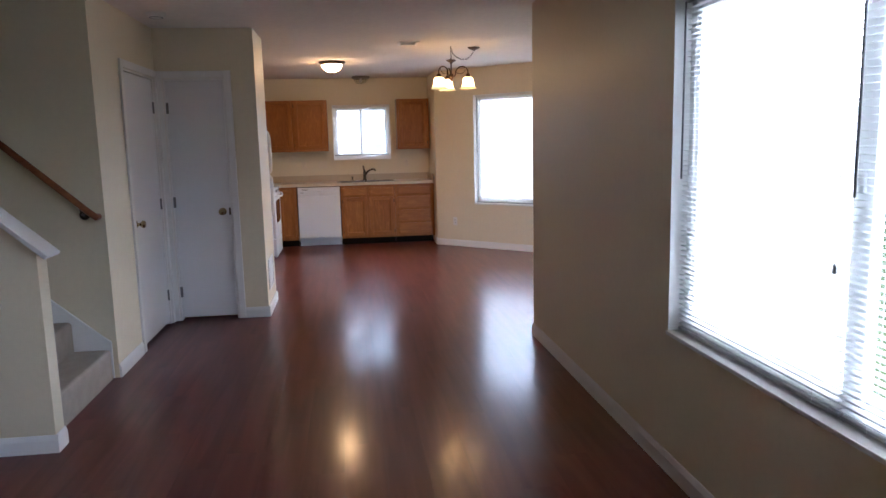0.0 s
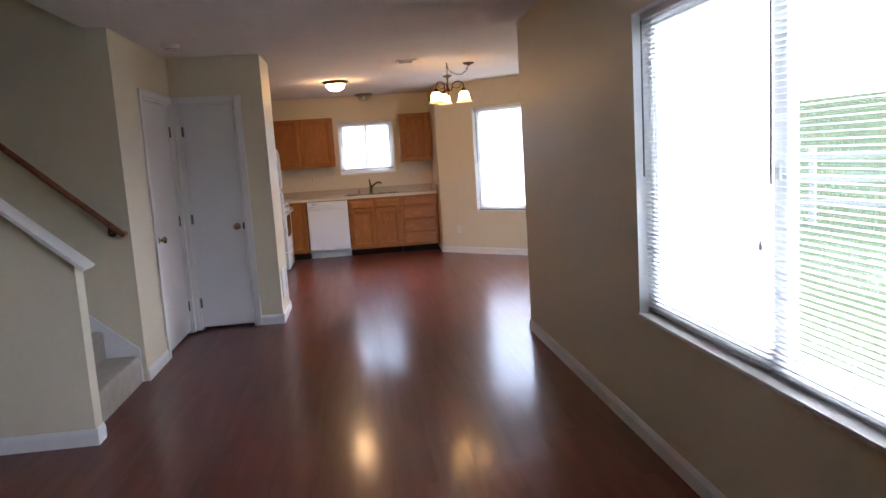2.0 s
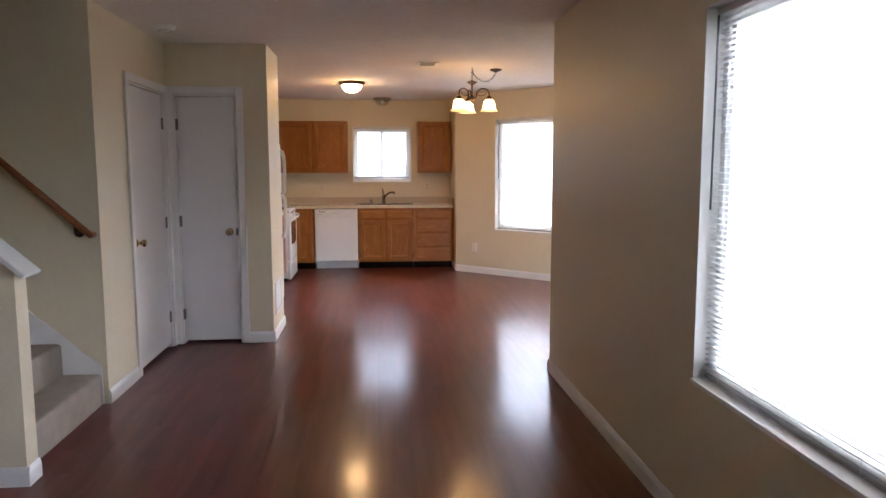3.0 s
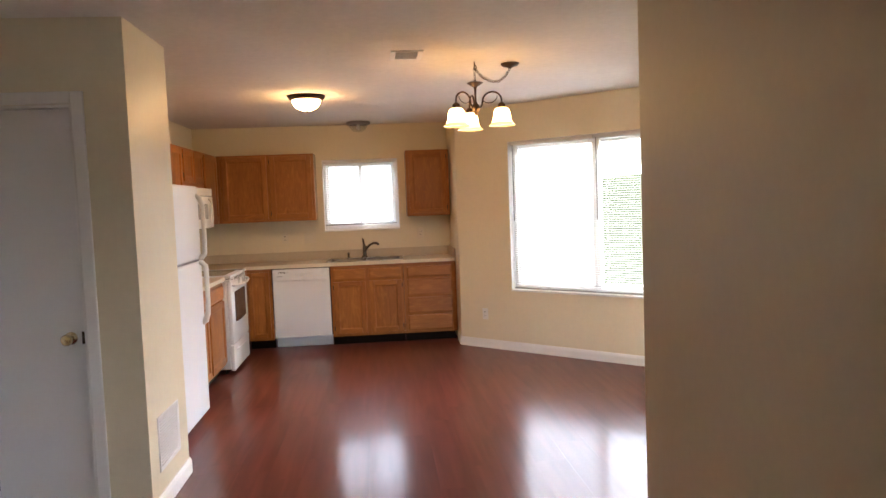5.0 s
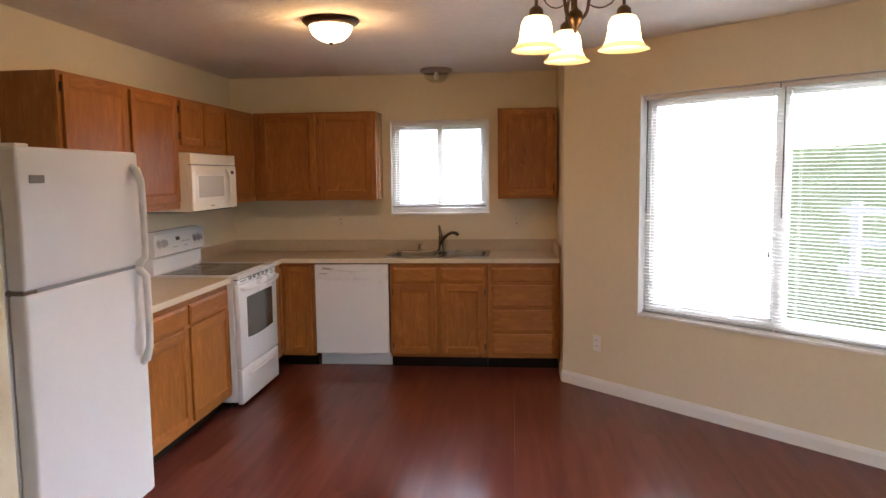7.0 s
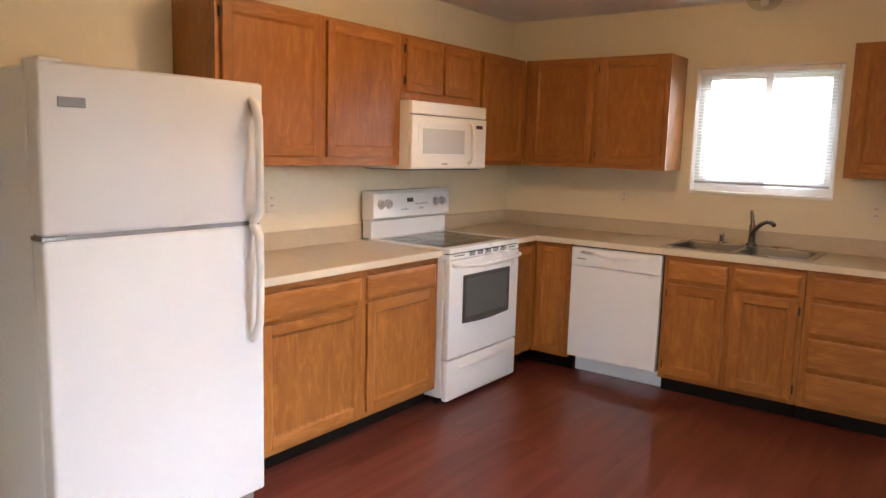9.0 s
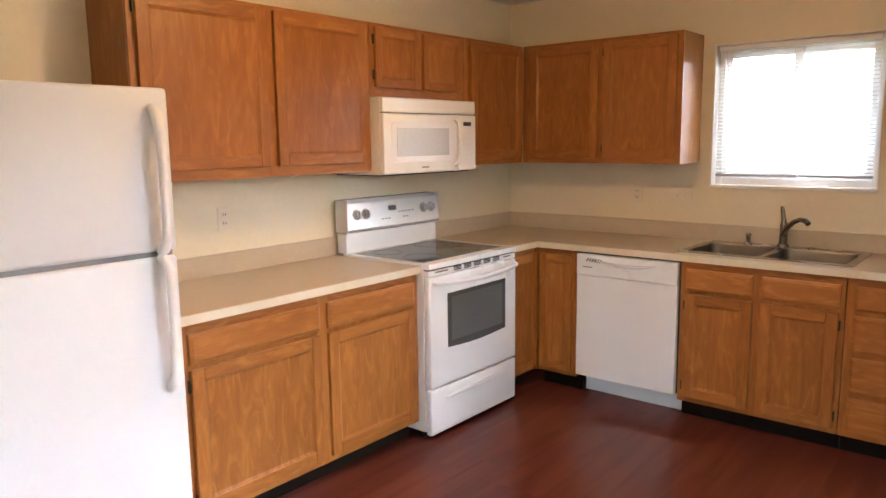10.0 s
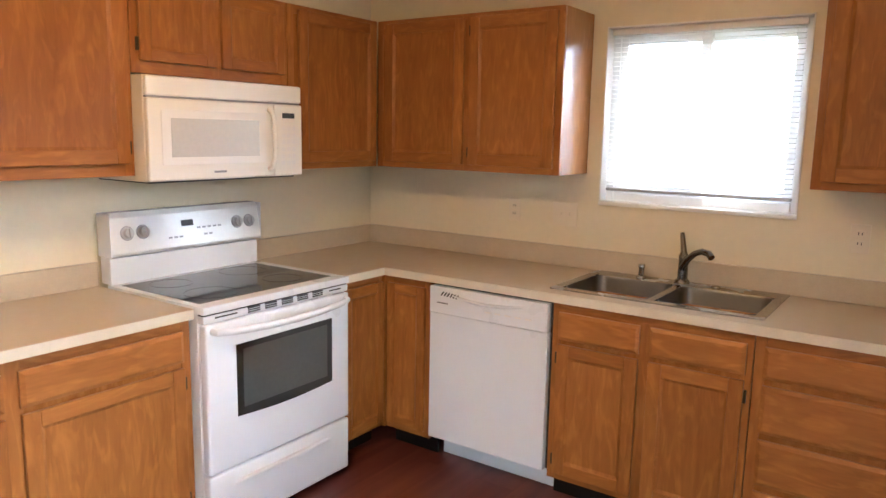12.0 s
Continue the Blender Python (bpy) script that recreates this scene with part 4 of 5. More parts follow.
part("door_gap", boxes((0.01, FW - 0.01, -0.765, -0.70, 1.153, 1.174)), GREY, fr, "grey gasket gap between the doors")
part("badge", boxes((0.06, 0.145, -0.7855, -0.781, 1.562, 1.592), bevel=0.0015), GREY, fr, "small silver badge")
part("hinge_cover", boxes((0.015, 0.09, -0.77, -0.66, FH - 0.012, FH + 0.012), bevel=0.006), PLASTIC, fr)
part("hinge_cover", boxes((0.0, 0.075, -0.775, -0.70, 1.156, 1.171), bevel=0.003), STEEL, fr)

# ---- range ----
rg = thing("electric_range", (0.02, 9.298, 0), 90, "white electric range with black glass cooktop", "stove")
RW = 0.757
part("body", boxes((0.0, RW, -0.625, -0.004, 0.045, 0.888), bevel=0.003), ENAMEL, rg)
for x in (0.03, RW - 0.03):
    for y in (-0.58, -0.06):
        bm = bmesh.new()
        lathe(bm, [(0.018, 0.001), (0.018, 0.012), (0.009, 0.014), (0.009, 0.046)], 10, (x, y, 0))
        part("foot", bm, DARK, rg)
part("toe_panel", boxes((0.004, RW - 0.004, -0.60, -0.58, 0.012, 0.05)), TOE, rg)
part("cooktop_frame", cells([-0.002, 0.03, RW - 0.03, RW + 0.002], [-0.665, -0.60, -0.09, -0.06], lambda u, v: not (0.03 < u < RW - 0.03 and -0.60 < v < -0.09), 0.889, 0.916, lambda u, v, z: (u, v, z)), ENAMEL, rg)
part("cooktop_glass", boxes((0.03, RW - 0.03, -0.60, -0.09, 0.895, 0.9135)), BLACKGLASS, rg, "black ceramic glass cooktop")
for x, y, r in ((0.19, -0.46, 0.105), (0.56, -0.46, 0.085), (0.19, -0.2, 0.085), (0.56, -0.2, 0.105)):
    bm = bmesh.new()
    lathe(bm, [(r - 0.003, 0.9136), (r - 0.003, 0.9141), (r, 0.9141), (r, 0.9136)], 40, (x, y, 0), cap=False)
    part("burner_ring", bm, RINGPRINT, rg, "faint grey burner ring")
part("front_rail", boxes((0.0, RW, -0.660, -0.625, 0.852, 0.881), bevel=0.004), ENAMEL, rg)
part("cooktop_gap", boxes((0.004, RW - 0.004, -0.654, -0.625, 0.881, 0.889)), DARK, rg, "dark gap under the cooktop rim")
for x0, x1 in ((0.05, 0.15), (0.20, 0.26), (0.285, 0.345), (0.37, 0.43), (0.455, 0.515), (0.54, 0.60), (0.64, 0.71)):
    rows = (0.860, 0.868, 0.876) if 0.16 < x0 < 0.6 else (0.868,)
    part("vent_slot", boxes(*[(x0, x1, -0.6618, -0.655, z, z + 0.0052) for z in rows]), DARK, rg)
od = part("oven_door", boxes((0.002, RW - 0.002, -0.668, -0.628, 0.275, 0.848), bevel=0.009, seg=3), ENAMEL, rg, smooth=True)
bm = bmesh.new()
wx0, wx1, wz0, wz1 = 0.135, 0.645, 0.465, 0.752
loop = [(wx0, wz1), (wx1, wz1)] + [(wx1 + (wx0 - wx1) * k / 10, wz0 + 0.012 * (1 - math.sin(math.pi * k / 10)) - 0.006) for k in range(11)]
f0 = [bm.verts.new((x, -0.6705, z)) for x, z in loop]
f1 = [bm.verts.new((x, -0.664, z)) for x, z in loop]
bm.faces.new(f0)
bm.faces.new(f1[::-1])
for k in range(len(loop)):
    q = (k + 1) % len(loop)
    bm.faces.new((f0[k], f1[k], f1[q], f0[q]))
part("oven_window", bm, OVENGLASS, od, "dark oven window with bowed lower edge")
# Inset pane in front of the glass, coloured as its reflection.
part("window_reflection", boxes((wx0 + 0.03, wx1 - 0.03, -0.6712, -0.6702, wz0 + 0.035, wz1 - 0.022)), OVENREFLECT, od, "lighter grey inset pane painting the reflection in the oven glass")
bm = bmesh.new()
sweep(bm, [(0.03, -0.66, 0.824), (0.035, -0.69, 0.822), (0.10, -0.708, 0.818), (0.24, -0.722, 0.812), (RW / 2, -0.727, 0.810), (RW - 0.24, -0.722, 0.812), (RW - 0.10, -0.708, 0.818), (RW - 0.035, -0.69, 0.822), (RW - 0.03, -0.66, 0.824)], 0.0135, 12)
part("handle", bm, ENAMEL, od, "bowed white oven handle", smooth=True)
dr = part("storage_drawer", boxes((0.002, RW - 0.002, -0.666, -0.628, 0.03, 0.266), bevel=0.008, seg=3), ENAMEL, rg, smooth=True)
bm = bmesh.new()
sweep(bm, [(0.12, -0.664, 0.205), (0.16, -0.673, 0.212), (RW / 2, -0.677, 0.212), (RW - 0.16, -0.673, 0.212), (RW - 0.12, -0.664, 0.205)], [0.006, 0.010, 0.011, 0.010, 0.006], 10)
part("drawer_pull", bm, ENAMEL, dr, smooth=True)
part("splash_riser", boxes((0.004, RW - 0.004, -0.075, -0.004, 0.9165, 1.025), bevel=0.004), ENAMEL, rg)
bg = bmesh.new()
prof = [(-0.085, 1.03), (-0.10, 1.045), (-0.075, 1.185), (-0.055, 1.205), (-0.004, 1.205), (-0.004, 1.03)]
ends = [[bg.verts.new((x, y, z)) for y, z in prof] for x in (0.0, RW)]
for k in range(len(prof)):
    q = (k + 1) % len(prof)
    bg.faces.new((ends[0][k], ends[0][q], ends[1][q], ends[1][k]))
bg.faces.new(ends[0])
bg.faces.new(ends[1][::-1])
con = part("control_console", bg, SILVER, rg, "silver-white sloped control panel")
part("console_end", boxes((-0.004, 0.0, -0.098, -0.004, 1.03, 1.204), bevel=0.0015), ENAMEL, con)
part("console_end", boxes((RW, RW + 0.004, -0.098, -0.004, 1.03, 1.204), bevel=0.0015), ENAMEL, con)
tilt = math.degrees(math.atan2(0.025, 0.14))
on_con = lambda x, s: pose(x, -0.10 + 0.025 * s, 1.045 + 0.14 * s, 90 - tilt, 0, 0)
for x in (0.075, 0.145, 0.625, 0.695):
    bm = bmesh.new()
    lathe(bm, [(0.0, 0.0), (0.026, 0.0), (0.026, 0.004), (0.021, 0.008), (0.019, 0.022), (0.0, 0.024)], 20, cap=False)
    box(bm, -0.004, 0.004, -0.019, 0.019, 0.022, 0.031, bevel=0.002)
    bm.transform(on_con(x, 0.55))
    knob = part("knob", bm, KNOB, con, "pale grey burner knob", smooth=True)
    # Thin grey ring drawn as the shadow line round the knob.
    bm = bmesh.new()
    lathe(bm, [(0.0265, 0.0003), (0.0295, 0.0003), (0.0295, 0.0016), (0.0265, 0.0016)], 24, cap=False)
    bm.transform(on_con(x, 0.55))
    part("skirt", bm, GREY, knob, "grey ring painting the shadow round the knob")
bm = boxes((-0.03, 0.03, -0.013, 0.013, 0.0004, 0.002))
bm.transform(on_con(0.36, 0.68))
part("display", bm, DARK, con, "small black clock display")
for i in range(5):
    for j in range(2):
        bm = boxes((-0.009, 0.009, -0.004, 0.004, 0.0004, 0.0014))
        bm.transform(on_con(0.415 + 0.028 * i if j else 0.27 + 0.026 * i + (0.1 if i > 2 else 0), 0.28 if not j else 0.5))
        part("button", bm, GREY, con)

# ---- microwave ----
mw = thing("microwave", (0.002, 9.297, 1.345), 90, "cream-white over-the-range microwave under the cabinet", "microwave")
MWW, MH = 0.766, 0.395
part("body", boxes((0, MWW, -0.372, -0.002, 0.0, MH - 0.002), bevel=0.004), ENAMEL_CREAM, mw)
part("vent_grille", boxes((0.0, MWW, -0.392, -0.372, 0.318, MH - 0.004), bevel=0.006), ENAMEL_CREAM, mw)
part("seam", boxes((0.004, MWW - 0.004, -0.385, -0.372, 0.311, 0.318)), GREY, mw)
md = part("microwave_door", boxes((0.0, 0.60, -0.398, -0.373, 0.004, 0.31), bevel=0.006, seg=3), ENAMEL_CREAM, mw, smooth=True)
part("door_border", boxes((0.055, 0.555, -0.4, -0.397, 0.062, 0.27), bevel=0.001), PLASTIC, md)
part("door_window", boxes((0.095, 0.515, -0.4015, -0.3995, 0.092, 0.238)), MWGLASS, md, "grey perforated microwave window")
bm = bmesh.new()
sweep(bm, [(0.572, -0.396, 0.285), (0.575, -0.418, 0.275), (0.577, -0.43, 0.23), (0.577, -0.432, 0.16), (0.577, -0.43, 0.09), (0.575, -0.418, 0.045), (0.572, -0.396, 0.035)], 0.011, 10)
part("handle", bm, ENAMEL_CREAM, md, "bowed vertical handle", smooth=True)
cp = part("control_panel", boxes((0.604, MWW, -0.396, -0.373, 0.004, 0.31), bevel=0.005), ENAMEL_CREAM, mw)
part("display", boxes((0.65, 0.72, -0.3975, -0.3955, 0.252, 0.274)), DARK, cp, "small black display")
for j in range(6):
    for i in range(3):
        part("key", boxes((0.645 + i * 0.029, 0.667 + i * 0.029, -0.3968, -0.3955, 0.05 + j * 0.03, 0.068 + j * 0.03)), PLASTIC, cp)
part("logo_bar", boxes((0.285, 0.345, -0.3988, -0.3975, 0.028, 0.036)), GREY, md)
part("underside", boxes((0.02, MWW - 0.02, -0.36, -0.02, -0.006, 0.0)), DARK, mw)

# ---- dishwasher ----
dw = thing("dishwasher", (0.903, YK, 0), 0, "white built-in dishwasher under the countertop", "dishwasher")
W2 = 0.612
part("tub_body", boxes((0.006, W2 - 0.006, -0.60, -0.05, 0.129, 0.864)), DARK, dw)
dd = part("dishwasher_door", boxes((0.003, W2 - 0.008, -0.634, -0.60, 0.128, 0.7343), bevel=0.003), ENAMEL, dw)
cp = part("control_strip", boxes((0.003, W2 - 0.008, -0.640, -0.60, 0.735, 0.858), bevel=0.006, seg=3), ENAMEL, dw, smooth=True)
bm = bmesh.new()
sweep(bm, [(0.12, -0.637, 0.828), (0.2, -0.643, 0.815), (W2 / 2, -0.646, 0.808), (W2 - 0.2, -0.643, 0.815), (W2 - 0.12, -0.637, 0.828)], [0.004, 0.008, 0.009, 0.008, 0.004], 10)
part("handle", bm, ENAMEL, cp, smooth=True)
for i in range(6):
    bm = boxes((-0.0032, 0.0032, -0.0016, 0.0016, -0.011, 0.011))
    bm.transform(pose(0.075 + i * 0.016, -0.6402, 0.829 - i * 0.0012, 0, 38, 0))
    part("vent_slot", bm, DARK, cp, "dark slanted vent slot")
for i in range(5):
    part("button", boxes((0.30 + i * 0.05, 0.33 + i * 0.05, -0.6415, -0.639, 0.775, 0.782)), PLASTIC, cp)
part("logo_bar", boxes((0.045, 0.105, -0.6412, -0.639, 0.782, 0.788)), GREY, cp)
part("side_gap", boxes((W2 - 0.007, W2 + 0.004, -0.605, -0.58, 0.13, 0.864)), DARK, dw, "dark gap beside the door")
part("kick_plate", boxes((0.006, W2 - 0.006, -0.505, -0.49, 0.002, 0.128), bevel=0.002), ENAMEL, dw)


# ---- outlets, switches, vents ----
def plate(m, w, h, label, kind, gang=1, face=PLATE):
    """A wall plate at m, face towards local -y."""
    p = tagged(new("wall_outlet" if kind == "outlet" else "light_switch"), label, "outlet" if kind == "outlet" else "switch")
    p.matrix_world = m
    part("cover_plate", boxes((-w / 2, w / 2, -0.006, -0.0005, -h / 2, h / 2), bevel=0.003), face, p)
    for g in range(gang):
        x = (g - (gang - 1) / 2) * 0.046
        if kind == "outlet":
            for z in (-0.02, 0.02):
                s = part("socket", boxes((x - 0.016, x + 0.016, -0.008, -0.005, z - 0.014, z + 0.014), bevel=0.002), face, p)
                part("slot", boxes((x - 0.008, x - 0.005, -0.0086, -0.0075, z - 0.005, z + 0.006), (x + 0.005, x + 0.008, -0.0086, -0.0075, z - 0.005, z + 0.006)), DARK, s)
        else:
            part("toggle", boxes((x - 0.005, x + 0.005, -0.016, -0.005, -0.004, 0.012), bevel=0.002), face, p)
    return p


plate(pose(0.0, 8.615, 1.165, 0, 0, 90), 0.07, 0.115, "cream duplex outlet above the countertop", "outlet")
plate(pose(0.98, YK, 1.165), 0.07, 0.115, "cream wall outlet above the countertop", "outlet")
plate(pose(1.265, YK, 1.16), 0.13, 0.115, "cream triple switch plate above the countertop", "switch", 2)
plate(pose(2.54, YK, 1.165), 0.07, 0.115, "cream outlet beside the kitchen window", "outlet")
plate(MD @ pose(0.32, 0, 0.35), 0.07, 0.115, "white duplex outlet low on the dining wall", "outlet", face=PLASTIC)

pv = thing("wall_vent", (XP, 6.44, 0.34), 90, "white louvered return-air vent low on the wall", "vent")
part("vent_frame", boxes((-0.185, -0.165, -0.008, -0.001, -0.14, 0.14), (0.165, 0.185, -0.008, -0.001, -0.14, 0.14), (-0.165, 0.165, -0.008, -0.001, -0.14, -0.12), (-0.165, 0.165, -0.008, -0.001, 0.12, 0.14), bevel=0.002), TRIM, pv)
part("backing", boxes((-0.165, 0.165, -0.002, -0.001, -0.12, 0.12)), PLASTIC, pv)
for k in range(15):
    bm = boxes((-0.164, 0.164, -0.0012, 0.0012, -0.008, 0.008))
    bm.transform(pose(0, -0.0055, -0.112 + k * 0.016, 30))
    part("louver", bm, TRIM, pv)

cv = thing("ceiling_vent", (2.28, 7.13, CEIL), 0, "square white ceiling register with grey louvers", "vent")
part("vent_frame", boxes((-0.1, -0.068, -0.13, 0.13, -0.009, -0.001), (0.068, 0.1, -0.13, 0.13, -0.009, -0.001), (-0.068, 0.068, -0.13, -0.098, -0.009, -0.001), (-0.068, 0.068, 0.098, 0.13, -0.009, -0.001), bevel=0.002), TRIM, cv)
part("backing", boxes((-0.068, 0.068, -0.098, 0.098, -0.003, -0.001)), GREY, cv)
for k in range(9):
    bm = boxes((-0.067, 0.067, -0.009, 0.009, -0.0008, 0.0008))
    bm.transform(pose(0, -0.088 + k * 0.022, -0.006, 35))
    part("louver", bm, PLASTIC, cv)
sd = thing("smoke_detector", (0.32, 5.42, CEIL), 0, "round off-white smoke detector on the ceiling", "smoke detector")
bm = bmesh.new()
lathe(bm, [(0.0, -0.001), (0.072, -0.001), (0.07, -0.012), (0.06, -0.03), (0.035, -0.036), (0.0, -0.037)], 28, cap=False)
part("detector_body", bm, PLASTIC, sd, smooth=True)
bm = bmesh.new()
lathe(bm, [(0.048, -0.031), (0.05, -0.0345), (0.044, -0.0365), (0.042, -0.033)], 28, cap=False)
part("grille_ring", bm, GREY, sd, smooth=True)

# ---- lamps ----
dl = thing("ceiling_dome_light", (1.505, 8.735, CEIL), 0, "lit flush dome ceiling light with bronze rim", "ceiling light", "flush ceiling lights")
bm = bmesh.new()
lathe(bm, [(0.0, -0.001), (0.155, -0.001), (0.158, -0.012), (0.15, -0.022), (0.135, -0.034), (0.118, -0.038), (0.118, -0.02), (0.0, -0.02)], 40, cap=False)
part("rim", bm, BRONZE, dl, smooth=True)
bm = bmesh.new()
lathe(bm, [(0.119, -0.034), (0.116, -0.052), (0.10, -0.082), (0.072, -0.106), (0.036, -0.12), (0.0, -0.124)], 40, cap=False)
part("glass_bowl", bm, DOMEGLASS, dl, "glowing alabaster glass bowl", smooth=True)
bm = bmesh.new()
lathe(bm, [(0.012, -0.122), (0.011, -0.13), (0.006, -0.138), (0.0, -0.14)], 14, cap=False)
part("finial", bm, BRONZE, dl, smooth=True)

d2 = thing("ceiling_dome_light", (1.88, 10.74, CEIL), 0, "unlit flush ceiling light with pale pewter rim and clear bowl", "ceiling light", "flush ceiling lights")
bm = bmesh.new()
lathe(bm, [(0.0, -0.001), (0.13, -0.001), (0.135, -0.014), (0.125, -0.03), (0.105, -0.036), (0.105, -0.02), (0.0, -0.02)], 36, cap=False)
part("rim", bm, PEWTER, d2, smooth=True)
bm = bmesh.new()
lathe(bm, [(0.105, -0.034), (0.098, -0.06), (0.078, -0.088), (0.045, -0.106), (0.0, -0.112)], 36, cap=False)
part("glass_bowl", bm, CLEAR, d2, "clear unlit glass bowl", smooth=True)
bm = bmesh.new()
lathe(bm, [(0.0, -0.02), (0.014, -0.02), (0.014, -0.04), (0.024, -0.06), (0.022, -0.08), (0.0, -0.09)], 16, cap=False)
part("bulb", bm, PLASTIC, d2, "frosted white bulb", smooth=True)

CX, CY = 2.745, 7.41
ch = thing("chandelier", (CX, CY, CEIL), 0, "three-arm bronze chandelier with lit bell-shaped glass shades", "chandelier")


def chain(bm, pts, r=0.0017, long=0.022, wide=0.008):
    """Oval links strung along a polyline."""
    pts = [Vector(p) for p in pts]
    seg = [(b - a).length for a, b in zip(pts, pts[1:])]
    n = max(2, int(sum(seg) / (long * 0.78)))
    for k in range(n):
        d, i = (k + 0.5) / n * sum(seg), 0
        while i < len(seg) - 1 and d > seg[i]:
            d, i = d - seg[i], i + 1
        c, t = pts[i].lerp(pts[i + 1], d / seg[i]), (pts[i + 1] - pts[i]).normalized()
        s = t.orthogonal().normalized()
        if k % 2:
            s = t.cross(s)
        ring = [c + t * (long / 2) * math.cos(a) + s * wide * math.sin(a) for a in (2 * math.pi * j / 10 for j in range(11))]
        sweep(bm, ring, r, 5)


bm = bmesh.new()
lathe(bm, [(0.0, 0.0), (0.004, 0.0), (0.004, -0.03), (0.0, -0.032)], 8)
sweep(bm, [(0, 0, -0.02), (0.012, 0, -0.03), (0.014, 0, -0.042), (0.004, 0, -0.052), (-0.01, 0, -0.046)], 0.003, 6)
part("ceiling_hook", bm, BRONZE, ch)
bm = bmesh.new()
chain(bm, [(0, 0, -0.035), (0, 0, -0.125)])
part("chain", bm, BRONZE, ch, "short bronze hanging chain")
bm = bmesh.new()
chain(bm, [(0.0, 0.0, -0.045), (0.05, 0.015, -0.10), (0.11, 0.033, -0.128), (0.17, 0.05, -0.125), (0.22, 0.066, -0.09), (0.255, 0.08, -0.035)])
part("swag_chain", bm, BRONZE, ch, "slack bronze chain to the canopy")
bm = bmesh.new()
sweep(bm, [(0.0, 0.0, -0.05), (0.06, 0.02, -0.09), (0.12, 0.035, -0.122), (0.18, 0.055, -0.115), (0.255, 0.08, -0.03)], 0.0022, 6)
part("cord", bm, PLASTIC, ch)
bm = bmesh.new()
lathe(bm, [(0.0, -0.001), (0.062, -0.001), (0.064, -0.008), (0.05, -0.02), (0.02, -0.028), (0.008, -0.036), (0.0, -0.036)], 28, (0.255, 0.08, 0), cap=False)
part("canopy", bm, BRONZE, ch, "round bronze ceiling canopy", smooth=True)
bm = bmesh.new()
lathe(bm, [(0.0, -0.118), (0.006, -0.12), (0.008, -0.13), (0.042, -0.134), (0.055, -0.141), (0.036, -0.155), (0.014, -0.166), (0.008, -0.182), (0.0065, -0.26), (0.010, -0.272), (0.024, -0.285), (0.030, -0.305), (0.022, -0.328), (0.010, -0.342), (0.006, -0.356), (0.0, -0.36)], 24, cap=False)
part("column", bm, BRONZE, ch, "turned bronze centre column", smooth=True)
for a in (96, 216, 336):
    t = radians(a)
    at = lambda r, z: (r * math.cos(t), r * math.sin(t), z)
    bm = bmesh.new()
    arch = [at(0.113 - 0.065 * math.cos(radians(u)), -0.266 + 0.058 * math.sin(radians(u))) for u in range(0, 181, 15)]
    sweep(bm, [at(0.014, -0.318), at(0.034, -0.302), at(0.045, -0.285)] + arch + [at(0.178, -0.292)], 0.0062, 8)
    sweep(bm, [at(0.05, -0.262), at(0.068, -0.274), at(0.09, -0.28), at(0.112, -0.278), at(0.134, -0.268), at(0.148, -0.25), at(0.15, -0.236)], [0.002, 0.003, 0.003, 0.003, 0.003, 0.003, 0.002], 6)
    arm = part("arm", bm, BRONZE, ch, smooth=True)
    bm = bmesh.new()
    lathe(bm, [(0.0, -0.28), (0.012, -0.282), (0.024, -0.294), (0.027, -0.317), (0.02, -0.323), (0.0, -0.323)], 20, at(0.178, 0), cap=False)
    part("socket_cup", bm, BRONZE, arm, smooth=True)
    bm = bmesh.new()
    lathe(bm, [(0.024, -0.314), (0.042, -0.321), (0.052, -0.34), (0.056, -0.37), (0.061, -0.4), (0.073, -0.42), (0.086, -0.43), (0.091, -0.434), (0.087, -0.435), (0.071, -0.424), (0.057, -0.402), (0.052, -0.37), (0.048, -0.341), (0.038, -0.325), (0.022, -0.318)], 30, at(0.178, 0), cap=False)
    part("shade", bm, LAMPGLASS, arm, "glowing cream glass bell shade", smooth=True)

# ---- outside ----
def rise(r, a):
    """Height of the lawn at radius r and bearing a from the house: level near it, then a grassy hillside."""
    h = 0.0 if r < 15 else 4.7 * min((r - 15) / 42, 1.0) ** 1.25 + 0.004 * max(r - 57, 0)
    return -0.35 + h * (0.72 + 0.28 * math.sin(a * 2 + 0.6))


bm = bmesh.new()
rings = []
for r in (1, 12, 16, 20, 25, 30, 36, 42, 48, 54, 62, 75, 120, 400, 1500):
    ring = []
    for k in range(64):
        a = 2 * math.pi * k / 64
        ring.append(bm.verts.new((2 + r * math.cos(a), 4 + r * math.sin(a), rise(r, a))))
    rings.append(ring)
for p, q in zip(rings, rings[1:]):
    for k in range(64):
        bm.faces.new((p[k], p[(k + 1) % 64], q[(k + 1) % 64], q[k]))
bm.faces.new(rings[0])
structure("ground", bm, GRASS, "mown green lawn rising gently away from the house", "lawn", smooth=True)


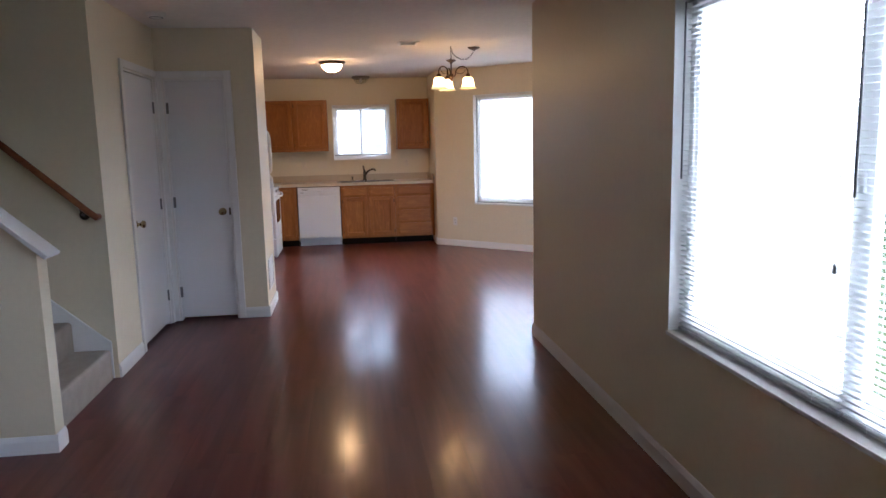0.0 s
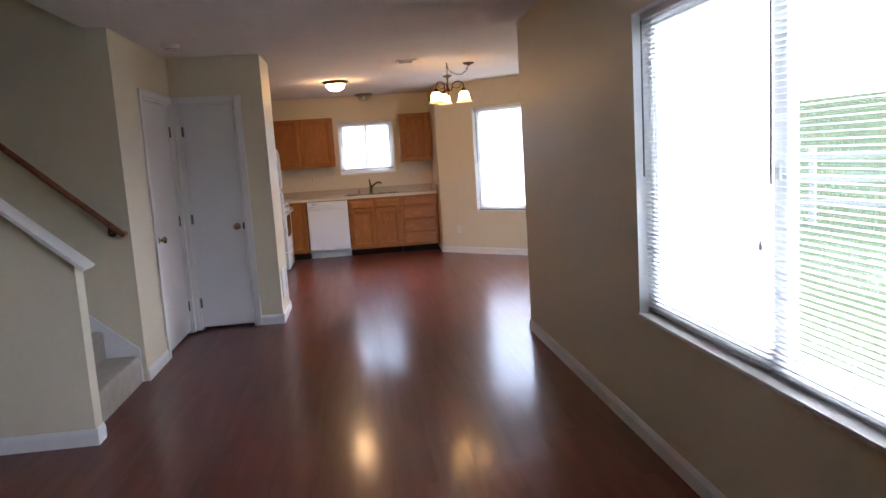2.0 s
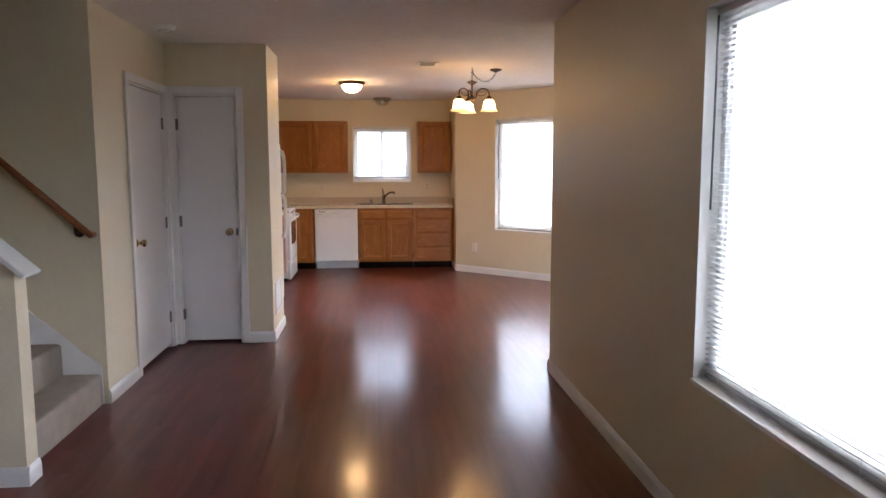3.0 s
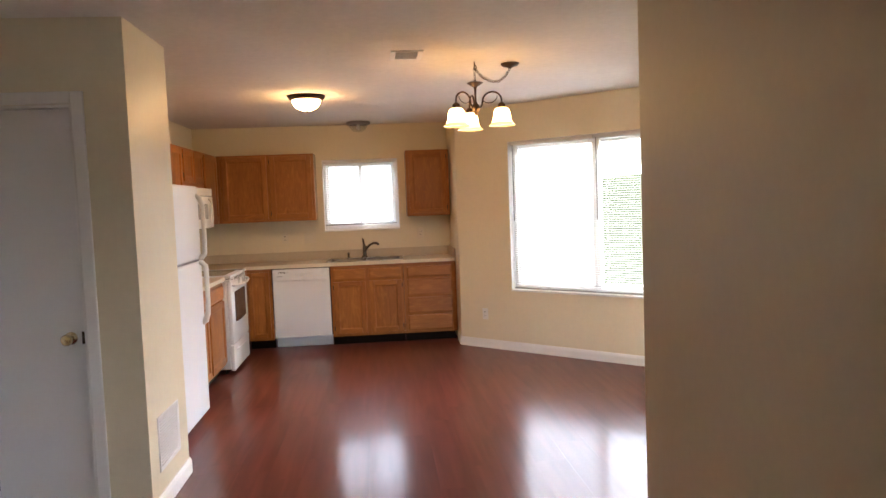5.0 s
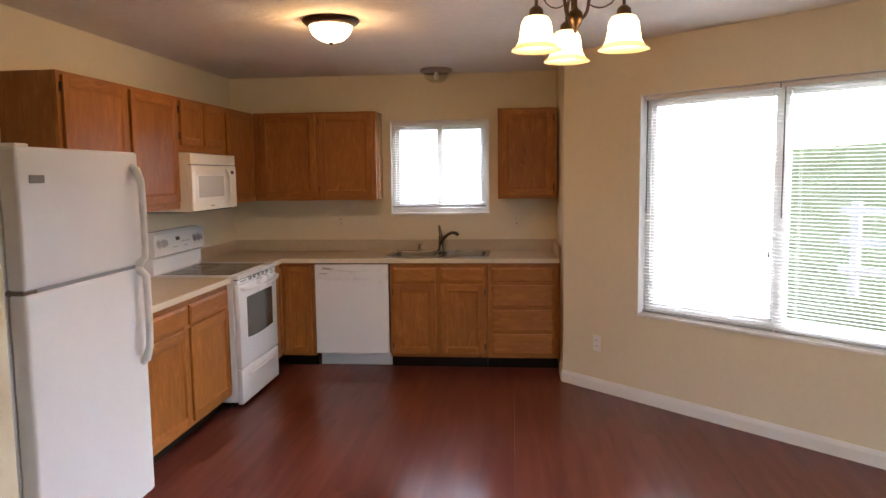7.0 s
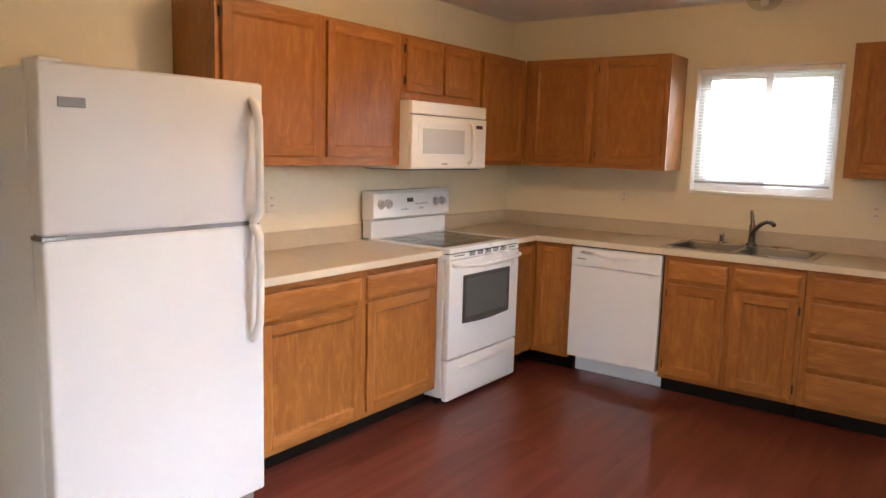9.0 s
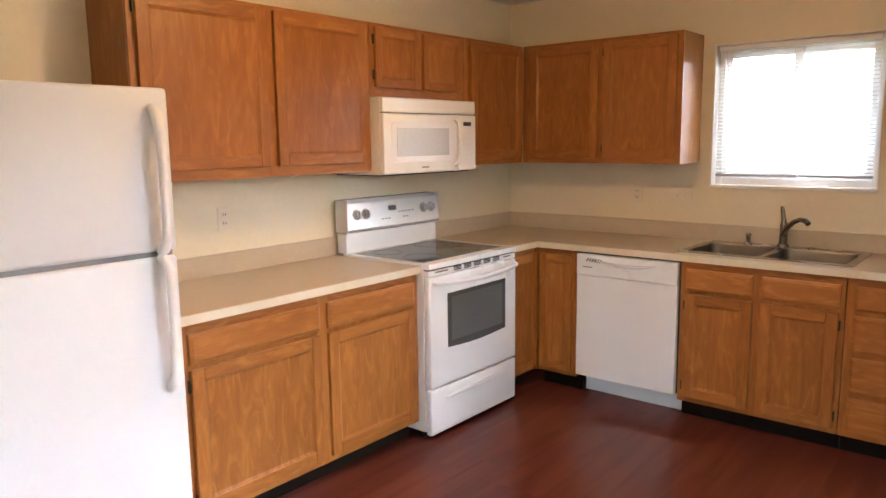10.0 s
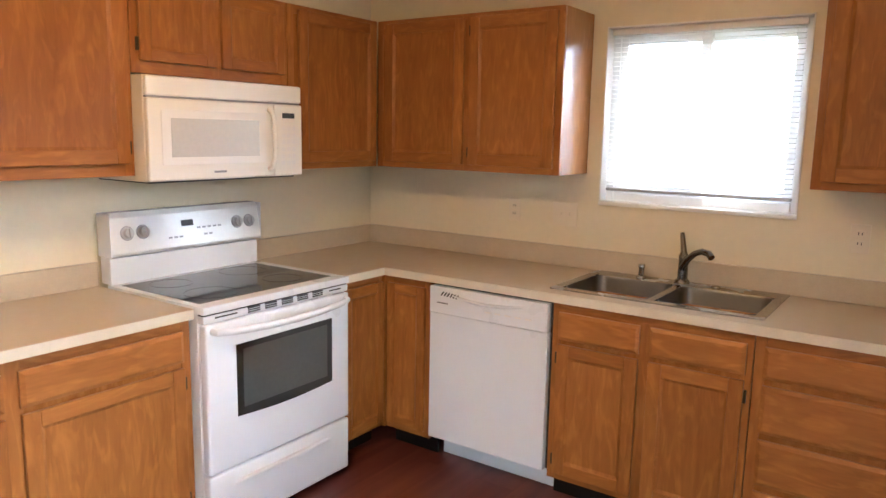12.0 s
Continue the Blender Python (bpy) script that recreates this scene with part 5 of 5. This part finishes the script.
def tree(x, y, z, height, spread, seed, label):
    """A tapered trunk with limbs and a crown of many small leaf clumps."""
    rnd = random.Random(seed)
    t = thing("tree", (x, y, z), 0, label, "tree", "trees beyond the lawn")
    bm = bmesh.new()
    sweep(bm, [(0, 0, -0.2), (0.02 * height, 0, 0.25 * height), (0, 0.02 * height, 0.5 * height), (0.01 * height, 0, 0.85 * height)], [0.035 * height, 0.026 * height, 0.018 * height, 0.005 * height], 8)
    tips = []
    for k in range(14):
        a, h0 = k * 2.4 + rnd.uniform(-0.4, 0.4), (0.06 + 0.55 * k / 13) * height
        tip = Vector((math.cos(a) * spread * rnd.uniform(0.5, 0.9), math.sin(a) * spread * rnd.uniform(0.5, 0.9), h0 + height * rnd.uniform(0.05, 0.3)))
        sweep(bm, [(0, 0, h0), tip * 0.5 + Vector((0, 0, h0 * 0.5)), tip], [0.012 * height, 0.008 * height, 0.003 * height], 6)
        tips.append(tip)
    part("trunk", bm, BARK, t)
    verts, faces = [], []
    for _ in range(2600):
        c = rnd.choice(tips) * rnd.uniform(0.6, 1.05) + Vector((rnd.gauss(0, 0.2 * spread), rnd.gauss(0, 0.2 * spread), rnd.gauss(0.06 * height, 0.09 * height)))
        s = rnd.uniform(0.025, 0.055) * height
        u = Vector((rnd.gauss(0, 1), rnd.gauss(0, 1), rnd.gauss(0, 0.6))).normalized()
        w = u.orthogonal().normalized() * s * 0.6
        i = len(verts)
        verts += [c - u * s, c + w, c + u * s, c - w]
        faces.append((i, i + 1, i + 2, i + 3))
    me = bpy.data.meshes.new("crown")
    me.from_pydata(verts, [], faces)
    me.materials.append(LEAF)
    crown = new("crown", me)
    crown.parent = t
    return t


rnd = random.Random(11)
kinds = [tree(0, 0, 0, 4.6 + 0.35 * k, 3.2 + 0.15 * k, 40 + k, "leafy green tree in the belt beyond the lawn") for k in range(5)]
for k in range(34):
    a = radians(-62 + k * 3.0 + rnd.uniform(-1.4, 1.4))
    r = 62 + rnd.uniform(0, 16)
    m = pose(2 + r * math.cos(a), 4 + r * math.sin(a), rise(r, a) - 0.1, 0, 0, rnd.uniform(0, 360))
    if k < 5:
        kinds[k].matrix_world = m
    else:
        copy_thing(kinds[k % 5], m)

fence = thing("rail_fence", (0, 0, -0.35), 0, "pale wooden rail fence across the lawn", "fence")
fx, fy = Vector((13.2, 9.0)), Vector((7.6, 16.0))
dirn = (fy - fx).normalized()
length = (fy - fx).length
fm = Matrix.Translation((fx.x, fx.y, 0)) @ Matrix.Rotation(math.atan2(dirn.y, dirn.x), 4, "Z")
for k in range(5):
    bm = boxes((k * length / 4 - 0.06, k * length / 4 + 0.06, -0.06, 0.06, -0.1, 1.45), bevel=0.01)
    bm.transform(fm)
    part("post", bm, FENCEWOOD, fence)
for z in (0.35, 0.8, 1.25):
    bm = boxes((-0.2, length + 0.2, 0.06, 0.1, z, z + 0.12), bevel=0.008)
    bm.transform(fm)
    part("rail", bm, FENCEWOOD, fence)

nb = thing("neighbour_house", (-4.2, 27.0, -0.35), -4, "pale-sided neighbouring house with a grey roof", "house")
part("wall", boxes((0, 13, 0, 8, 0, 5.2)), SIDING, nb)
bm = bmesh.new()
ends = [[bm.verts.new((x, y, z)) for y, z in ((-0.5, 5.1), (4, 7.6), (8.5, 5.1), (8.5, 5.0), (-0.5, 5.0))] for x in (-0.4, 13.4)]
for k in range(5):
    q = (k + 1) % 5
    bm.faces.new((ends[0][k], ends[0][q], ends[1][q], ends[1][k]))
bm.faces.new(ends[0])
bm.faces.new(ends[1][::-1])
part("roof", bm, ROOFING, nb)
for x in (2.0, 6.0, 10.0):
    for z in (0.9, 3.4):
        wdw = part("window", boxes((x, x + 1.2, -0.03, 0.05, z, z + 1.2), bevel=0.02), VINYL, nb)
        part("pane", boxes((x + 0.08, x + 1.12, -0.034, -0.028, z + 0.08, z + 1.12)), GREY, wdw)

# ---- floor planks ----
floor = thing("floor", (0, 0, 0), 0, "glossy red-brown wood laminate plank floor", "floor", kind="structure")
PW, PL = 0.19, 1.21
protos = {}


def plank_mesh(w, l):
    key = (round(w, 4), round(l, 4))
    if key not in protos:
        bm = bmesh.new()
        g, c = 0.00012, 0.0
        lo = [bm.verts.new((x, y, -0.012)) for x, y in ((g, g), (w - g, g), (w - g, l - g), (g, l - g))]
        hi = [bm.verts.new((x, y, 0.0)) for x, y in ((g + c, g + c), (w - g - c, g + c), (w - g - c, l - g - c), (g + c, l - g - c))]
        bm.faces.new(hi)
        for k in range(4):
            q = (k + 1) % 4
            bm.faces.new((lo[k], lo[q], hi[q], hi[k]))
        me = bpy.data.meshes.new("plank")
        bmesh.ops.recalc_face_normals(bm, faces=bm.faces)
        bm.to_mesh(me)
        bm.free()
        me.materials.append(FLOOR)
        protos[key] = me
    return protos[key]


rest_v, rest_f = [], []
near = 0
rnd = random.Random(5)
x = XL
while x < XE - 0.001:
    w = min(PW, XE - x)
    lo, hi = YB, YK
    if x > XR - 0.05:
        lo = YR - 0.06
    if x + w < -0.02:
        hi = YS + 0.05
    if x > XN - 0.05:
        hi = min(hi, YN - (x - XN) * math.tan(radians(-SLANT)) + 0.05)
    y = YB - rnd.choice((0.0, 0.3, 0.6, 0.9, 0.15, 0.75))
    while y < hi - 0.001:
        y0, y1 = max(y, lo), min(y + PL, hi)
        closet = x + w < XP - 0.15 and y0 > YP + 0.15 and y1 < YF - 0.12
        if y1 - y0 > 0.02 and not closet:
            if -0.2 < x < 4.4 and y1 > -0.3 and near < 300:
                p = new("plank", plank_mesh(w, y1 - y0))
                p.parent, p.location = floor, (x, y0, 0)
                near += 1
            else:
                i = len(rest_v)
                rest_v += [(x, y0, 0), (x + w - 0.0003, y0, 0), (x + w - 0.0003, y1 - 0.0003, 0), (x, y1 - 0.0003, 0), (x, y0, -0.012), (x + w - 0.0003, y0, -0.012), (x + w - 0.0003, y1 - 0.0003, -0.012), (x, y1 - 0.0003, -0.012)]
                rest_f += [tuple(i + k for k in f) for f in ((0, 1, 2, 3), (4, 5, 1, 0), (5, 6, 2, 1), (6, 7, 3, 2), (7, 4, 0, 3))]
        y += PL
    x += PW
me = bpy.data.meshes.new("far_planks")
me.from_pydata(rest_v, [], rest_f)
me.materials.append(FLOOR)
far = tagged(new("far_planks", me), kind="stuff")
far.parent = floor
